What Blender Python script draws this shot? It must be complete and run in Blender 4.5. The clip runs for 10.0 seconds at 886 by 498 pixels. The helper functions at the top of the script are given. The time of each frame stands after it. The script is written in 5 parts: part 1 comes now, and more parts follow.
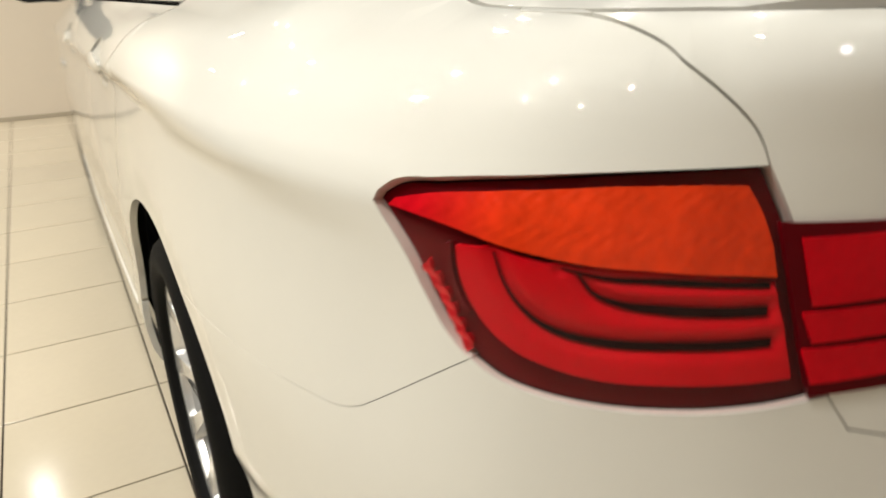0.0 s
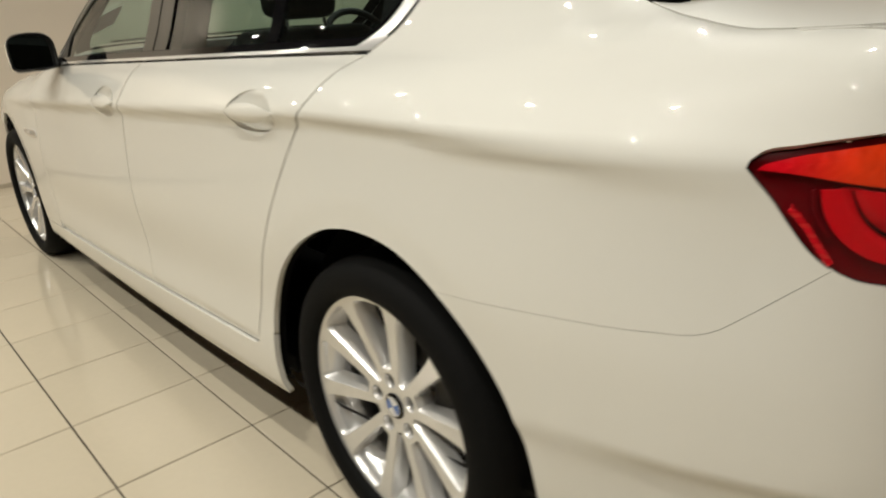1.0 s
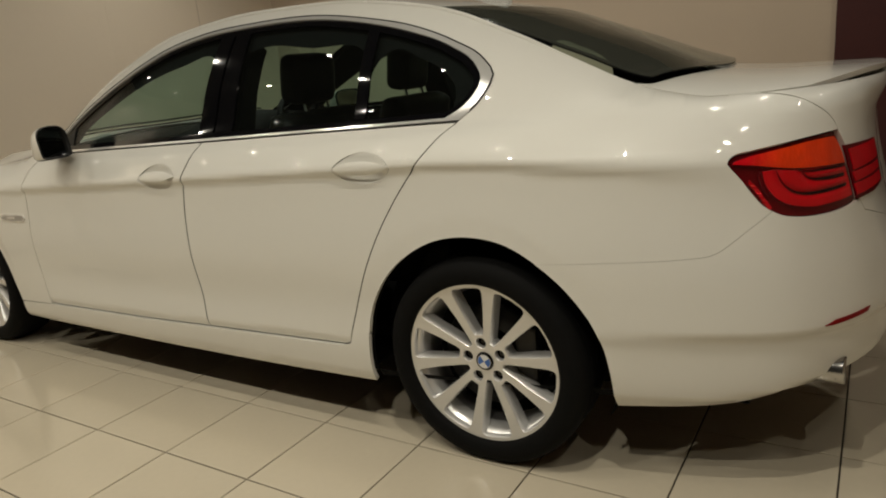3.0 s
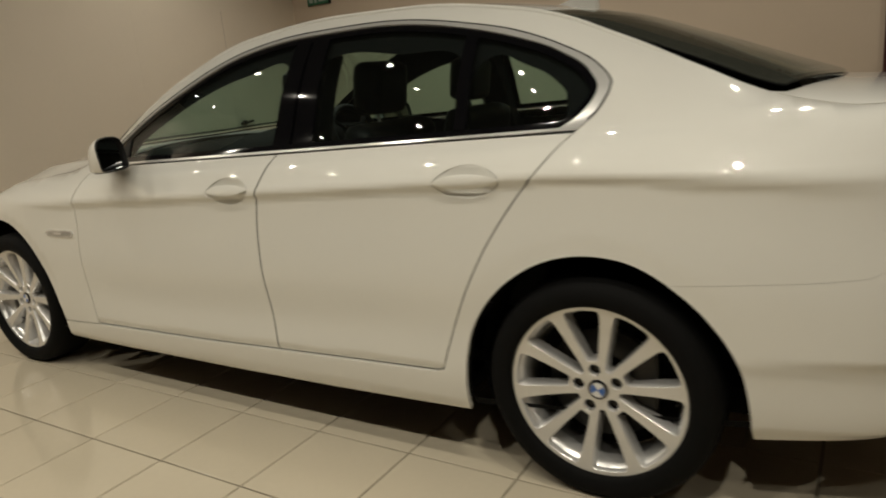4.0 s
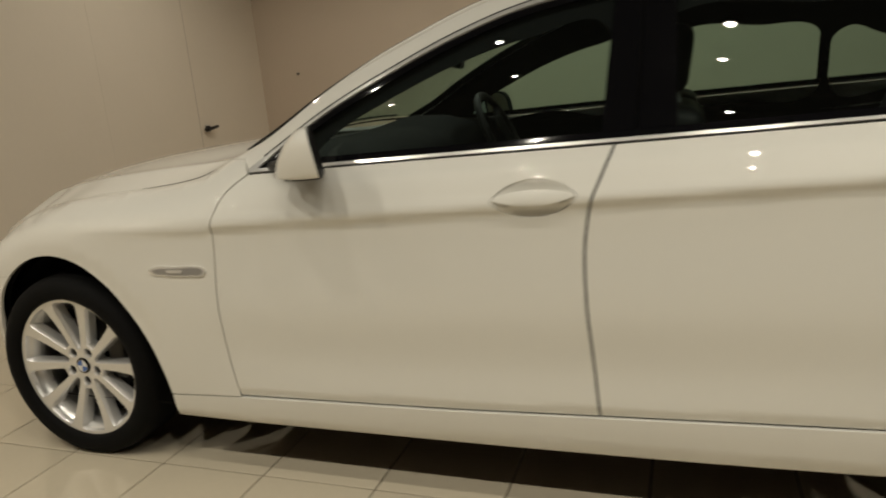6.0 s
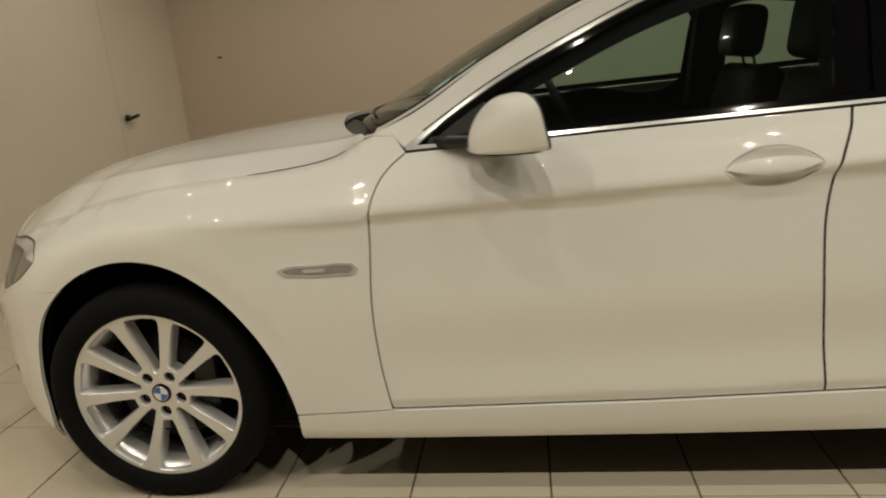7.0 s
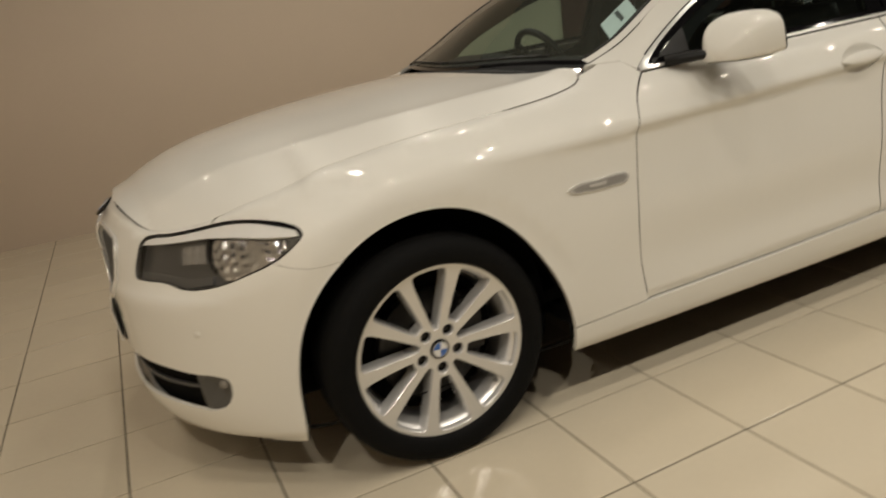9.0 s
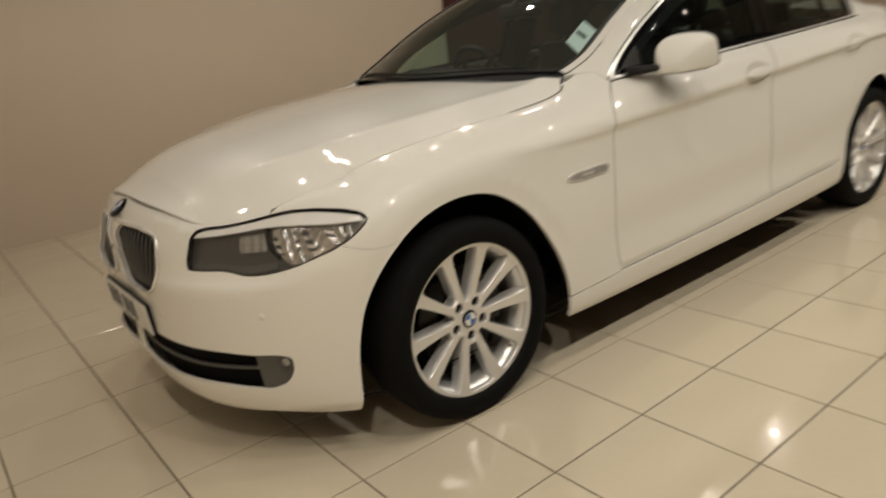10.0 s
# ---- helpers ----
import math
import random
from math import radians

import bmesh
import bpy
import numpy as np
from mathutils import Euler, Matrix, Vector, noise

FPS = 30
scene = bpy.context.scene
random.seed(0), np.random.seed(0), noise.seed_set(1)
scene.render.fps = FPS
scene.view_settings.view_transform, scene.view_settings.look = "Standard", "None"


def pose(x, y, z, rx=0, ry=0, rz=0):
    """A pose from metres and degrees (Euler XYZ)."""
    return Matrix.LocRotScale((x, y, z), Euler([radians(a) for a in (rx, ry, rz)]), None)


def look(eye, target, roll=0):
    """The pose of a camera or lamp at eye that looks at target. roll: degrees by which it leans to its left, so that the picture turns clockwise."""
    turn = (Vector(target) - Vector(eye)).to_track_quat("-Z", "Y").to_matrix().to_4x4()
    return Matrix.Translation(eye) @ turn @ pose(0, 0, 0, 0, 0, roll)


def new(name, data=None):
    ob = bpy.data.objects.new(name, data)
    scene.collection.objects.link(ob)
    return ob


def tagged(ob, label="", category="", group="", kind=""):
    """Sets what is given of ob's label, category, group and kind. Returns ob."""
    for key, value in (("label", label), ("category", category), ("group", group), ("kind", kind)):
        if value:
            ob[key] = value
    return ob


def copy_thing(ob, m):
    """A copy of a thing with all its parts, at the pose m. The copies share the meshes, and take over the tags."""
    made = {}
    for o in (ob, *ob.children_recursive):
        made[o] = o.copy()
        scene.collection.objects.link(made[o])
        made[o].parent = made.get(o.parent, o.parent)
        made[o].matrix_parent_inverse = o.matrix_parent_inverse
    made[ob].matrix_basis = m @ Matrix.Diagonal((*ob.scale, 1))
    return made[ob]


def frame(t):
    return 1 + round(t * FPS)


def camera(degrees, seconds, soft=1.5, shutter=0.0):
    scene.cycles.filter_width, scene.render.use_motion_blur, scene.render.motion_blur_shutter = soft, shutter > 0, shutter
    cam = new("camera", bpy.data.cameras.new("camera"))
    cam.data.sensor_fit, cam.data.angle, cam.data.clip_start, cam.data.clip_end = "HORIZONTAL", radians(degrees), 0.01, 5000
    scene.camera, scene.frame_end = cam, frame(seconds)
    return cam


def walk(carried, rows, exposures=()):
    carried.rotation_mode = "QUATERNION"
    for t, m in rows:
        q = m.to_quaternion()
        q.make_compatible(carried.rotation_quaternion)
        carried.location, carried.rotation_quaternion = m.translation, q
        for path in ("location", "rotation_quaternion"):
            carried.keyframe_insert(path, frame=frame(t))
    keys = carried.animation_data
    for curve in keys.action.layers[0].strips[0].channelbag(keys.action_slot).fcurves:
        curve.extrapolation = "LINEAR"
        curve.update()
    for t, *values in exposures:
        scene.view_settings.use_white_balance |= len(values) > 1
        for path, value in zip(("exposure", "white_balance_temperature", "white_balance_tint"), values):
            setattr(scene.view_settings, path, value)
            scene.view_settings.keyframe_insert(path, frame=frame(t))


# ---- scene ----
cam = camera(65.10, 10.0, soft=1.9, shutter=0.5)
PATH = [
    (0, (2.690, -1.029, 1.108), (1.083, -0.120, 0.339), -0.44),
    (0.1, (2.682, -1.074, 1.115), (1.117, -0.114, 0.321), -1.80),
    (0.2, (2.671, -1.142, 1.119), (1.127, -0.135, 0.345), -2.55),
    (0.3, (2.659, -1.191, 1.111), (1.124, -0.149, 0.365), -2.35),
    (0.5, (2.624, -1.312, 1.099), (1.143, -0.184, 0.368), -2.85),
    (1, (2.528, -1.617, 1.126), (1.109, -0.377, 0.456), -3.54),
    (1.5, (2.463, -1.911, 1.152), (1.195, -0.524, 0.468), -8.84),
    (2, (2.487, -2.215, 1.153), (1.314, -0.701, 0.578), -7.38),
    (3.5, (2.390, -2.604, 1.231), (1.368, -0.961, 0.724), -5.18),
    (4, (2.105, -2.604, 1.216), (1.069, -0.961, 0.738), -5.17),
    (4.5, (1.802, -2.601, 1.209), (0.878, -0.890, 0.739), -4.01),
    (5, (1.392, -2.629, 1.233), (0.656, -0.827, 0.773), -6.08),
    (5.5, (0.987, -2.585, 1.205), (0.279, -0.765, 0.773), -6.28),
    (5.7, (0.814, -2.586, 1.205), (0.095, -0.775, 0.756), -5.23),
    (6.8, (-0.221, -2.605, 1.185), (-0.578, -0.711, 0.650), -5.39),
    (7, (-0.391, -2.600, 1.201), (-0.646, -0.689, 0.668), -4.92),
    (7.5, (-0.842, -2.622, 1.205), (-0.776, -0.689, 0.698), -4.95),
    (8, (-1.306, -2.585, 1.156), (-1.022, -0.685, 0.597), -6.48),
    (8.5, (-1.716, -2.538, 1.171), (-1.163, -0.702, 0.602), -4.91),
    (9, (-2.150, -2.520, 1.174), (-1.389, -0.770, 0.575), -7.96),
    (9.5, (-2.483, -2.429, 1.167), (-1.630, -0.749, 0.496), -8.87),
    (10, (-2.767, -2.483, 1.215), (-1.623, -0.956, 0.617), -6.60),
]
walk(cam, [(t, look(eye, target, roll)) for t, eye, target, roll in PATH],
     exposures=[(0.0, 1.0, 6100, 11), (0.5, 0.92, 6100, 11), (1.0, 0.56, 6150, 10), (1.5, 0.24, 6300, 10), (2.0, 0.10, 6400, 10), (3.5, -0.02, 6500, 10), (5.5, 0.08, 6500, 10), (7.0, 0.12, 6550, 10), (8.5, 0.24, 6500, 13), (10.0, 0.28, 6500, 14)])

from mathutils.geometry import delaunay_2d_cdt

# ---------------------------------------------------------------- world and light
ROOM = (-3.5, 5.2, -6.0, 3.6, 3.0)      # x0, x1, y0, y1, ceiling height
world = bpy.data.worlds.new("world")
scene.world = world
world.use_nodes = True
world.node_tree.nodes["Background"].inputs[0].default_value = (0.05, 0.045, 0.04, 1)
world.node_tree.nodes["Background"].inputs[1].default_value = 0.3

# The row at y 1.70 is added to light the wall behind the car.
SPOTS = [(x, y, watts * (1.45 if x < -2 and y < -2 else 1.1 if x < -2 and y < 0 else 0.35 if x < -2 else 0.6 if x > 3 else (1.35 if y < -2 else 3.4 if y < 0 else 0.6) if x > 2 else 0.9)) for y, watts in ((-2.55, 54.0), (-1.68, 17.0), (0.45, 6.5), (1.70, 31.0)) for x in (-2.95, -1.70, -0.45, 0.80, 2.05, 3.30)]
for sx, sy, watts in SPOTS:
    data = bpy.data.lights.new("spotlight", "SPOT")
    data.energy, data.color = watts, (1.0, 0.935, 0.775)
    data.spot_size, data.spot_blend, data.shadow_soft_size = radians(140 if sy < 0 else 165), 1.0 if sy < 0 else 0.6, 0.016
    lamp = new("spotlight", data)
    lamp.matrix_world = pose(sx, sy, ROOM[4] - 0.03)


# ---------------------------------------------------------------- materials
def material(name, color, rough=0.5, metal=0.0, coat=0.0, spec=0.5, grain=0.0, grain_scale=40.0, blotch=0.0, bump=0.0, bump_scale=200.0, island=0.0, rough_var=0.0):
    """A principled material with colour variation at two scales and a fine bump."""
    mat = bpy.data.materials.new(name)
    mat.use_nodes = True
    nt = mat.node_tree
    n, l = nt.nodes, nt.links
    b = n["Principled BSDF"]
    b.inputs["Base Color"].default_value = (*color, 1)
    b.inputs["Roughness"].default_value = rough
    b.inputs["Metallic"].default_value = metal
    b.inputs["Coat Weight"].default_value = coat
    b.inputs["Coat Roughness"].default_value = 0.008
    b.inputs["Specular IOR Level"].default_value = spec
    tc = n.new("ShaderNodeTexCoord")
    if grain or blotch or island:
        fine, big = n.new("ShaderNodeTexNoise"), n.new("ShaderNodeTexNoise")
        fine.inputs["Scale"].default_value, big.inputs["Scale"].default_value = grain_scale, grain_scale / 12
        fine.inputs["Detail"].default_value = 6
        l.new(tc.outputs["Object"], fine.inputs["Vector"])
        l.new(tc.outputs["Object"], big.inputs["Vector"])
        add = n.new("ShaderNodeMath")
        add.operation = "MULTIPLY_ADD"
        l.new(fine.outputs["Fac"], add.inputs[0])
        add.inputs[1].default_value, add.inputs[2].default_value = grain, 1 - grain / 2 - blotch / 2 - island / 2
        add2 = n.new("ShaderNodeMath")
        add2.operation = "MULTIPLY_ADD"
        l.new(big.outputs["Fac"], add2.inputs[0])
        add2.inputs[1].default_value = blotch
        l.new(add.outputs[0], add2.inputs[2])
        out = add2
        if island:
            info = n.new("ShaderNodeObjectInfo")
            add3 = n.new("ShaderNodeMath")
            add3.operation = "MULTIPLY_ADD"
            l.new(info.outputs["Random"], add3.inputs[0])
            add3.inputs[1].default_value = island
            l.new(out.outputs[0], add3.inputs[2])
            out = add3
        mix = n.new("ShaderNodeVectorMath")
        mix.operation = "SCALE"
        mix.inputs[0].default_value = color
        l.new(out.outputs[0], mix.inputs["Scale"])
        l.new(mix.outputs[0], b.inputs["Base Color"])
    if rough_var:
        rn, rm = n.new("ShaderNodeTexNoise"), n.new("ShaderNodeMapRange")
        rn.inputs["Scale"].default_value, rn.inputs["Detail"].default_value = 6.0, 5
        l.new(tc.outputs["Object"], rn.inputs["Vector"])
        l.new(rn.outputs["Fac"], rm.inputs["Value"])
        rm.inputs["To Min"].default_value, rm.inputs["To Max"].default_value = rough - rough_var, rough + rough_var
        l.new(rm.outputs[0], b.inputs["Roughness"])
    if bump:
        bn, bp = n.new("ShaderNodeTexNoise"), n.new("ShaderNodeBump")
        bn.inputs["Scale"].default_value, bn.inputs["Detail"].default_value = bump_scale, 4
        l.new(tc.outputs["Object"], bn.inputs["Vector"])
        l.new(bn.outputs["Fac"], bp.inputs["Height"])
        bp.inputs["Strength"].default_value, bp.inputs["Distance"].default_value = bump, 0.002
        l.new(bp.outputs[0], b.inputs["Normal"])
    return mat


def glass(name, tint, gloss_rough=0.0, ior=1.5, haze=0.0):
    """A thin tinted pane: clear through, with Fresnel gloss and an even pale haze."""
    mat = bpy.data.materials.new(name)
    mat.use_nodes = True
    n, l = mat.node_tree.nodes, mat.node_tree.links
    n.remove(n["Principled BSDF"])
    tr, gl, mx, lw = n.new("ShaderNodeBsdfTransparent"), n.new("ShaderNodeBsdfGlossy"), n.new("ShaderNodeMixShader"), n.new("ShaderNodeLayerWeight")
    power, fr = n.new("ShaderNodeMath"), n.new("ShaderNodeMath")
    power.operation, fr.operation = "POWER", "MULTIPLY_ADD"
    l.new(lw.outputs["Facing"], power.inputs[0])
    power.inputs[1].default_value = 5.0
    low = ((ior - 1) / (ior + 1)) ** 2
    l.new(power.outputs[0], fr.inputs[0])
    fr.inputs[1].default_value, fr.inputs[2].default_value = 1 - low, low
    tr.inputs[0].default_value = (*tint, 1)
    gl.inputs["Roughness"].default_value = gloss_rough
    l.new(fr.outputs[0], mx.inputs[0])
    l.new(tr.outputs[0], mx.inputs[1])
    l.new(gl.outputs[0], mx.inputs[2])
    # an even pale diffuse mix stands in for the room's reflections
    haze_bsdf, hazed = n.new("ShaderNodeBsdfDiffuse"), n.new("ShaderNodeMixShader")
    haze_bsdf.inputs[0].default_value = (0.74, 0.78, 0.64, 1)
    hazed.inputs[0].default_value = haze
    l.new(mx.outputs[0], hazed.inputs[1])
    l.new(haze_bsdf.outputs[0], hazed.inputs[2])
    l.new(hazed.outputs[0], n["Material Output"].inputs[0])
    return mat


def glow(name, color, strength):
    mat = bpy.data.materials.new(name)
    mat.use_nodes = True
    b = mat.node_tree.nodes["Principled BSDF"]
    b.inputs["Base Color"].default_value = (*color, 1)
    b.inputs["Emission Color"].default_value = (*color, 1)
    b.inputs["Emission Strength"].default_value = strength
    return mat


PAINT = material("white_car_paint", (0.80, 0.785, 0.735), 0.42, coat=1.0, spec=0.25, grain=0.015, grain_scale=30, blotch=0.02)
BLACK = material("black_plastic", (0.010, 0.010, 0.010), 0.45, spec=0.25, bump=0.15, bump_scale=900, grain=0.3)
SHELL = material("dark_underbody", (0.006, 0.006, 0.006), 0.8, spec=0.08, grain=0.3)
GLOSSBLACK = material("gloss_black_trim", (0.004, 0.004, 0.005), 0.06, spec=0.4, grain=0.2)
RUBBER = material("tyre_rubber", (0.0055, 0.0055, 0.0055), 0.75, spec=0.10, grain=0.4, grain_scale=60, blotch=0.2, bump=0.3, bump_scale=500)
CHROME = material("bright_chrome_trim", (0.88, 0.87, 0.85), 0.22, metal=0.55, coat=0.6, grain=0.05, rough_var=0.04)
ALLOY = material("silver_painted_alloy", (0.76, 0.755, 0.75), 0.26, metal=0.62, coat=0.5, grain=0.06, grain_scale=200, blotch=0.04)
# Barrel alloy is darkened in colour to shade the wheel's openings.
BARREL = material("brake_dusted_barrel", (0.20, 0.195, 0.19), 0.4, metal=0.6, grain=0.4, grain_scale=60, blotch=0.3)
IRON = material("brake_iron", (0.035, 0.033, 0.030), 0.4, metal=0.7, grain=0.3, grain_scale=80)
LEATHER = material("black_leather", (0.007, 0.007, 0.007), 0.5, spec=0.2, bump=0.4, bump_scale=350, grain=0.3)
TRIM = material("dark_cabin_plastic", (0.006, 0.006, 0.0064), 0.7, spec=0.08, bump=0.3, bump_scale=600, grain=0.3)
LINING = material("dark_headlining", (0.006, 0.006, 0.006), 0.9, spec=0.1, grain=0.3, grain_scale=150)
RED = material("red_lamp_plastic", (0.56, 0.002, 0.009), 0.3, spec=0.12, grain=0.3, grain_scale=90, blotch=0.4, bump=0.25, bump_scale=120)
DEEPRED = material("dark_red_lamp_plastic", (0.105, 0.0008, 0.004), 0.3, spec=0.10, grain=0.3, grain_scale=60, blotch=0.9)
MIDRED = material("shaded_red_lamp_plastic", (0.22, 0.001, 0.004), 0.3, spec=0.10, grain=0.3, blotch=0.3)
ORANGE = material("orange_red_lamp_plastic", (0.70, 0.050, 0.006), 0.3, spec=0.12, grain=0.6, grain_scale=70, blotch=0.5, bump=0.3, bump_scale=160)


def fading(mat, low, high, x_from, x_to):
    """The lens's own tint runs from low to high along the car."""
    n, l = mat.node_tree.nodes, mat.node_tree.links
    b, tc, sep, ramp, mix = n["Principled BSDF"], n.new("ShaderNodeTexCoord"), n.new("ShaderNodeSeparateXYZ"), n.new("ShaderNodeMapRange"), n.new("ShaderNodeMix")
    ramp.interpolation_type, mix.data_type, mix.blend_type = "SMOOTHSTEP", "RGBA", "MIX"
    ramp.inputs["From Min"].default_value, ramp.inputs["From Max"].default_value = x_from, x_to
    l.new(tc.outputs["Object"], sep.inputs[0])
    l.new(sep.outputs["X"], ramp.inputs["Value"])
    l.new(ramp.outputs[0], mix.inputs["Factor"])
    mix.inputs["A"].default_value, mix.inputs["B"].default_value = (*low, 1), (*high, 1)
    grain = b.inputs["Base Color"].links[0].from_node
    l.new(mix.outputs["Result"], grain.inputs[0])
    return mat


fading(ORANGE, (0.60, 0.003, 0.012), (0.74, 0.052, 0.006), 2.185, 2.285)
PRISMRED = material("prismatic_red_reflector", (0.85, 0.006, 0.020), 0.15, metal=0.6, coat=0.5, grain=0.4, grain_scale=150, bump=0.6, bump_scale=260)
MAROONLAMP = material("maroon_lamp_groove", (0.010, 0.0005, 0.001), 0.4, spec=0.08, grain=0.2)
REFLECTOR = material("headlight_reflector", (0.52, 0.51, 0.50), 0.12, metal=0.92, coat=0.6, grain=0.5, grain_scale=70, bump=0.5, bump_scale=110)
LAMPGREY = material("headlight_bezel_grey", (0.080, 0.078, 0.076), 0.32, metal=0.4, coat=0.4, grain=0.15)
WHITELENS = material("frosted_lamp_strip", (0.88, 0.87, 0.86), 0.25, coat=0.7, grain=0.06)
PLATE = material("number_plate_white", (0.70, 0.69, 0.66), 0.4, grain=0.05)
BLUE = material("roundel_blue", (0.03, 0.12, 0.42), 0.3, coat=0.5, grain=0.1)
WHITE = material("roundel_white", (0.75, 0.75, 0.74), 0.3, coat=0.5, grain=0.05)
PAPER = material("pale_blue_paper", (0.68, 0.77, 0.80), 0.7, grain=0.05)
SKIRT = material("cream_skirting", (0.48, 0.42, 0.33), 0.5, grain=0.2)
JOINT = material("door_joint_shadow", (0.60, 0.53, 0.45), 0.8, grain=0.2)
CHARCOAL = material("dark_grey_wall", (0.030, 0.028, 0.026), 0.7, grain=0.2, grain_scale=20, blotch=0.2, bump=0.1)
FOGGREY = material("fog_lamp_grey", (0.10, 0.098, 0.095), 0.4, metal=0.3, grain=0.2)
LENSGREY = material("grey_indicator_lens", (0.30, 0.29, 0.28), 0.15, metal=0.5, coat=0.6, grain=0.4, grain_scale=120, bump=0.4, bump_scale=150)
CLEARRIB = material("clear_ribbed_lens", (0.33, 0.32, 0.31), 0.2, metal=0.2, coat=0.7, grain=0.3, grain_scale=120, bump=0.3, bump_scale=150)
TAILPIPE = material("polished_steel", (0.55, 0.54, 0.52), 0.18, metal=0.95, grain=0.1, rough_var=0.05)
INK = material("dark_print", (0.04, 0.05, 0.06), 0.7, grain=0.2)
GLASS = glass("tinted_side_glass", (0.60, 0.76, 0.71), haze=0.003)
SCREEN = glass("windscreen_glass", (0.66, 0.79, 0.74), haze=0.038)
REARGLASS = glass("dark_rear_glass", (0.30, 0.36, 0.33), haze=0.045)
CLEAR = glass("clear_lamp_lens", (0.93, 0.93, 0.92))
REDGLASS = glass("red_lamp_lens", (1.0, 0.86, 0.85), ior=1.42)
MIRRORGLASS = material("mirror_glass", (0.6, 0.62, 0.62), 0.02, metal=1.0, grain=0.02)

TILE = material("cream_glazed_tile", (0.60, 0.53, 0.41), 0.13, coat=0.25, grain=0.06, grain_scale=45, blotch=0.07, island=0.05, rough_var=0.05)
GROUT = material("dark_grout", (0.040, 0.031, 0.022), 0.9, grain=0.5, grain_scale=20, blotch=1.0)
WALL = material("beige_painted_wall", (0.60, 0.50, 0.40), 0.75, grain=0.03, grain_scale=30, blotch=0.06, bump=0.15, bump_scale=160)
WALL_PALE = material("pale_painted_wall", (0.80, 0.715, 0.605), 0.75, grain=0.03, grain_scale=30, blotch=0.05, bump=0.15, bump_scale=160)
MAROON = material("maroon_panel", (0.060, 0.012, 0.012), 0.5, grain=0.25, grain_scale=40, blotch=0.2)
CEIL = material("dark_ceiling", (0.045, 0.043, 0.040), 0.9, grain=0.03, blotch=0.04)
METALBLACK = material("black_metal", (0.015, 0.014, 0.014), 0.4, metal=0.5, grain=0.2)
SIGNGREEN = glow("green_sign_face", (0.012, 0.09, 0.04), 0.05)
SIGNWHITE = glow("white_sign_marks", (0.22, 0.25, 0.20), 0.10)
SPOTGLOW = glow("spotlight_face", (1.0, 0.90, 0.76), 70.0)


# ---------------------------------------------------------------- mesh helpers
def link_mesh(name, verts, faces, mat, parent=None, label="", smooth=True, normals=None):
    me = bpy.data.meshes.new(name)
    me.from_pydata([tuple(map(float, v)) for v in verts], [], [tuple(map(int, f)) for f in faces])
    mats = mat if isinstance(mat, (list, tuple)) else [mat]
    for m in mats:
        me.materials.append(m)
    if smooth:
        me.polygons.foreach_set("use_smooth", [True] * len(me.polygons))
    me.update()
    if normals is not None:
        me.normals_split_custom_set_from_vertices([tuple(map(float, v)) for v in normals])
    ob = new(name, me)
    ob.parent = parent
    if label:
        ob["label"] = label
    return ob


def part(name, bm, mat, parent, label="", smooth=True):
    """Links a bmesh as one mesh under a thing or a part."""
    me = bpy.data.meshes.new(name)
    bm.normal_update()
    bm.to_mesh(me)
    bm.free()
    me.materials.append(mat)
    if smooth:
        me.polygons.foreach_set("use_smooth", [True] * len(me.polygons))
    ob = new(name, me)
    ob.parent = parent
    if label:
        ob["label"] = label
    return ob


def add_box(bm, c, size, bevel=0.0, m=None, segments=2):
    """A bevelled box centred on c, in a bmesh."""
    r = bmesh.ops.create_cube(bm, size=1.0)
    vs = r["verts"]
    bmesh.ops.scale(bm, verts=vs, vec=size)
    if bevel:
        es = list({e for v in vs for e in v.link_edges})
        out = bmesh.ops.bevel(bm, geom=es, offset=bevel, segments=segments, profile=0.6, affect="EDGES")
        vs = list({v for f in out["faces"] for v in f.verts} | {v for v in vs if v.is_valid})
    bmesh.ops.transform(bm, matrix=Matrix.Translation(c) @ (m or Matrix()), verts=vs)
    return vs


def boxpart(name, c, size, mat, parent, label="", bevel=0.004, m=None, smooth=False):
    bm = bmesh.new()
    add_box(bm, c, size, bevel, m)
    return part(name, bm, mat, parent, label, smooth)


def thing(name, label, category, at=(0, 0, 0), group="", kind=""):
    ob = new(name)
    ob.location = at
    return tagged(ob, label, category, group, kind)


def slopes(h, dl):
    """Monotone slopes for rows of steps h and differences dl, along the last axis."""
    a, b = dl[..., :-1], dl[..., 1:]
    ha, hb = h[..., :-1], h[..., 1:]
    w1, w2 = 2 * hb + ha, hb + 2 * ha
    ok = a * b > 0
    safe = np.where(ok, w1 / np.where(ok, a, 1) + w2 / np.where(ok, b, 1), 1)
    mid = np.where(ok, (w1 + w2) / safe, 0)
    return np.concatenate([dl[..., :1], mid, dl[..., -1:]], -1)


def hermite(x0, h, y0, y1, m0, m1, x):
    t = (x - x0) / h
    return y0 * (1 + 2 * t) * (1 - t) ** 2 + m0 * h * t * (1 - t) ** 2 + y1 * t * t * (3 - 2 * t) + m1 * h * t * t * (t - 1)


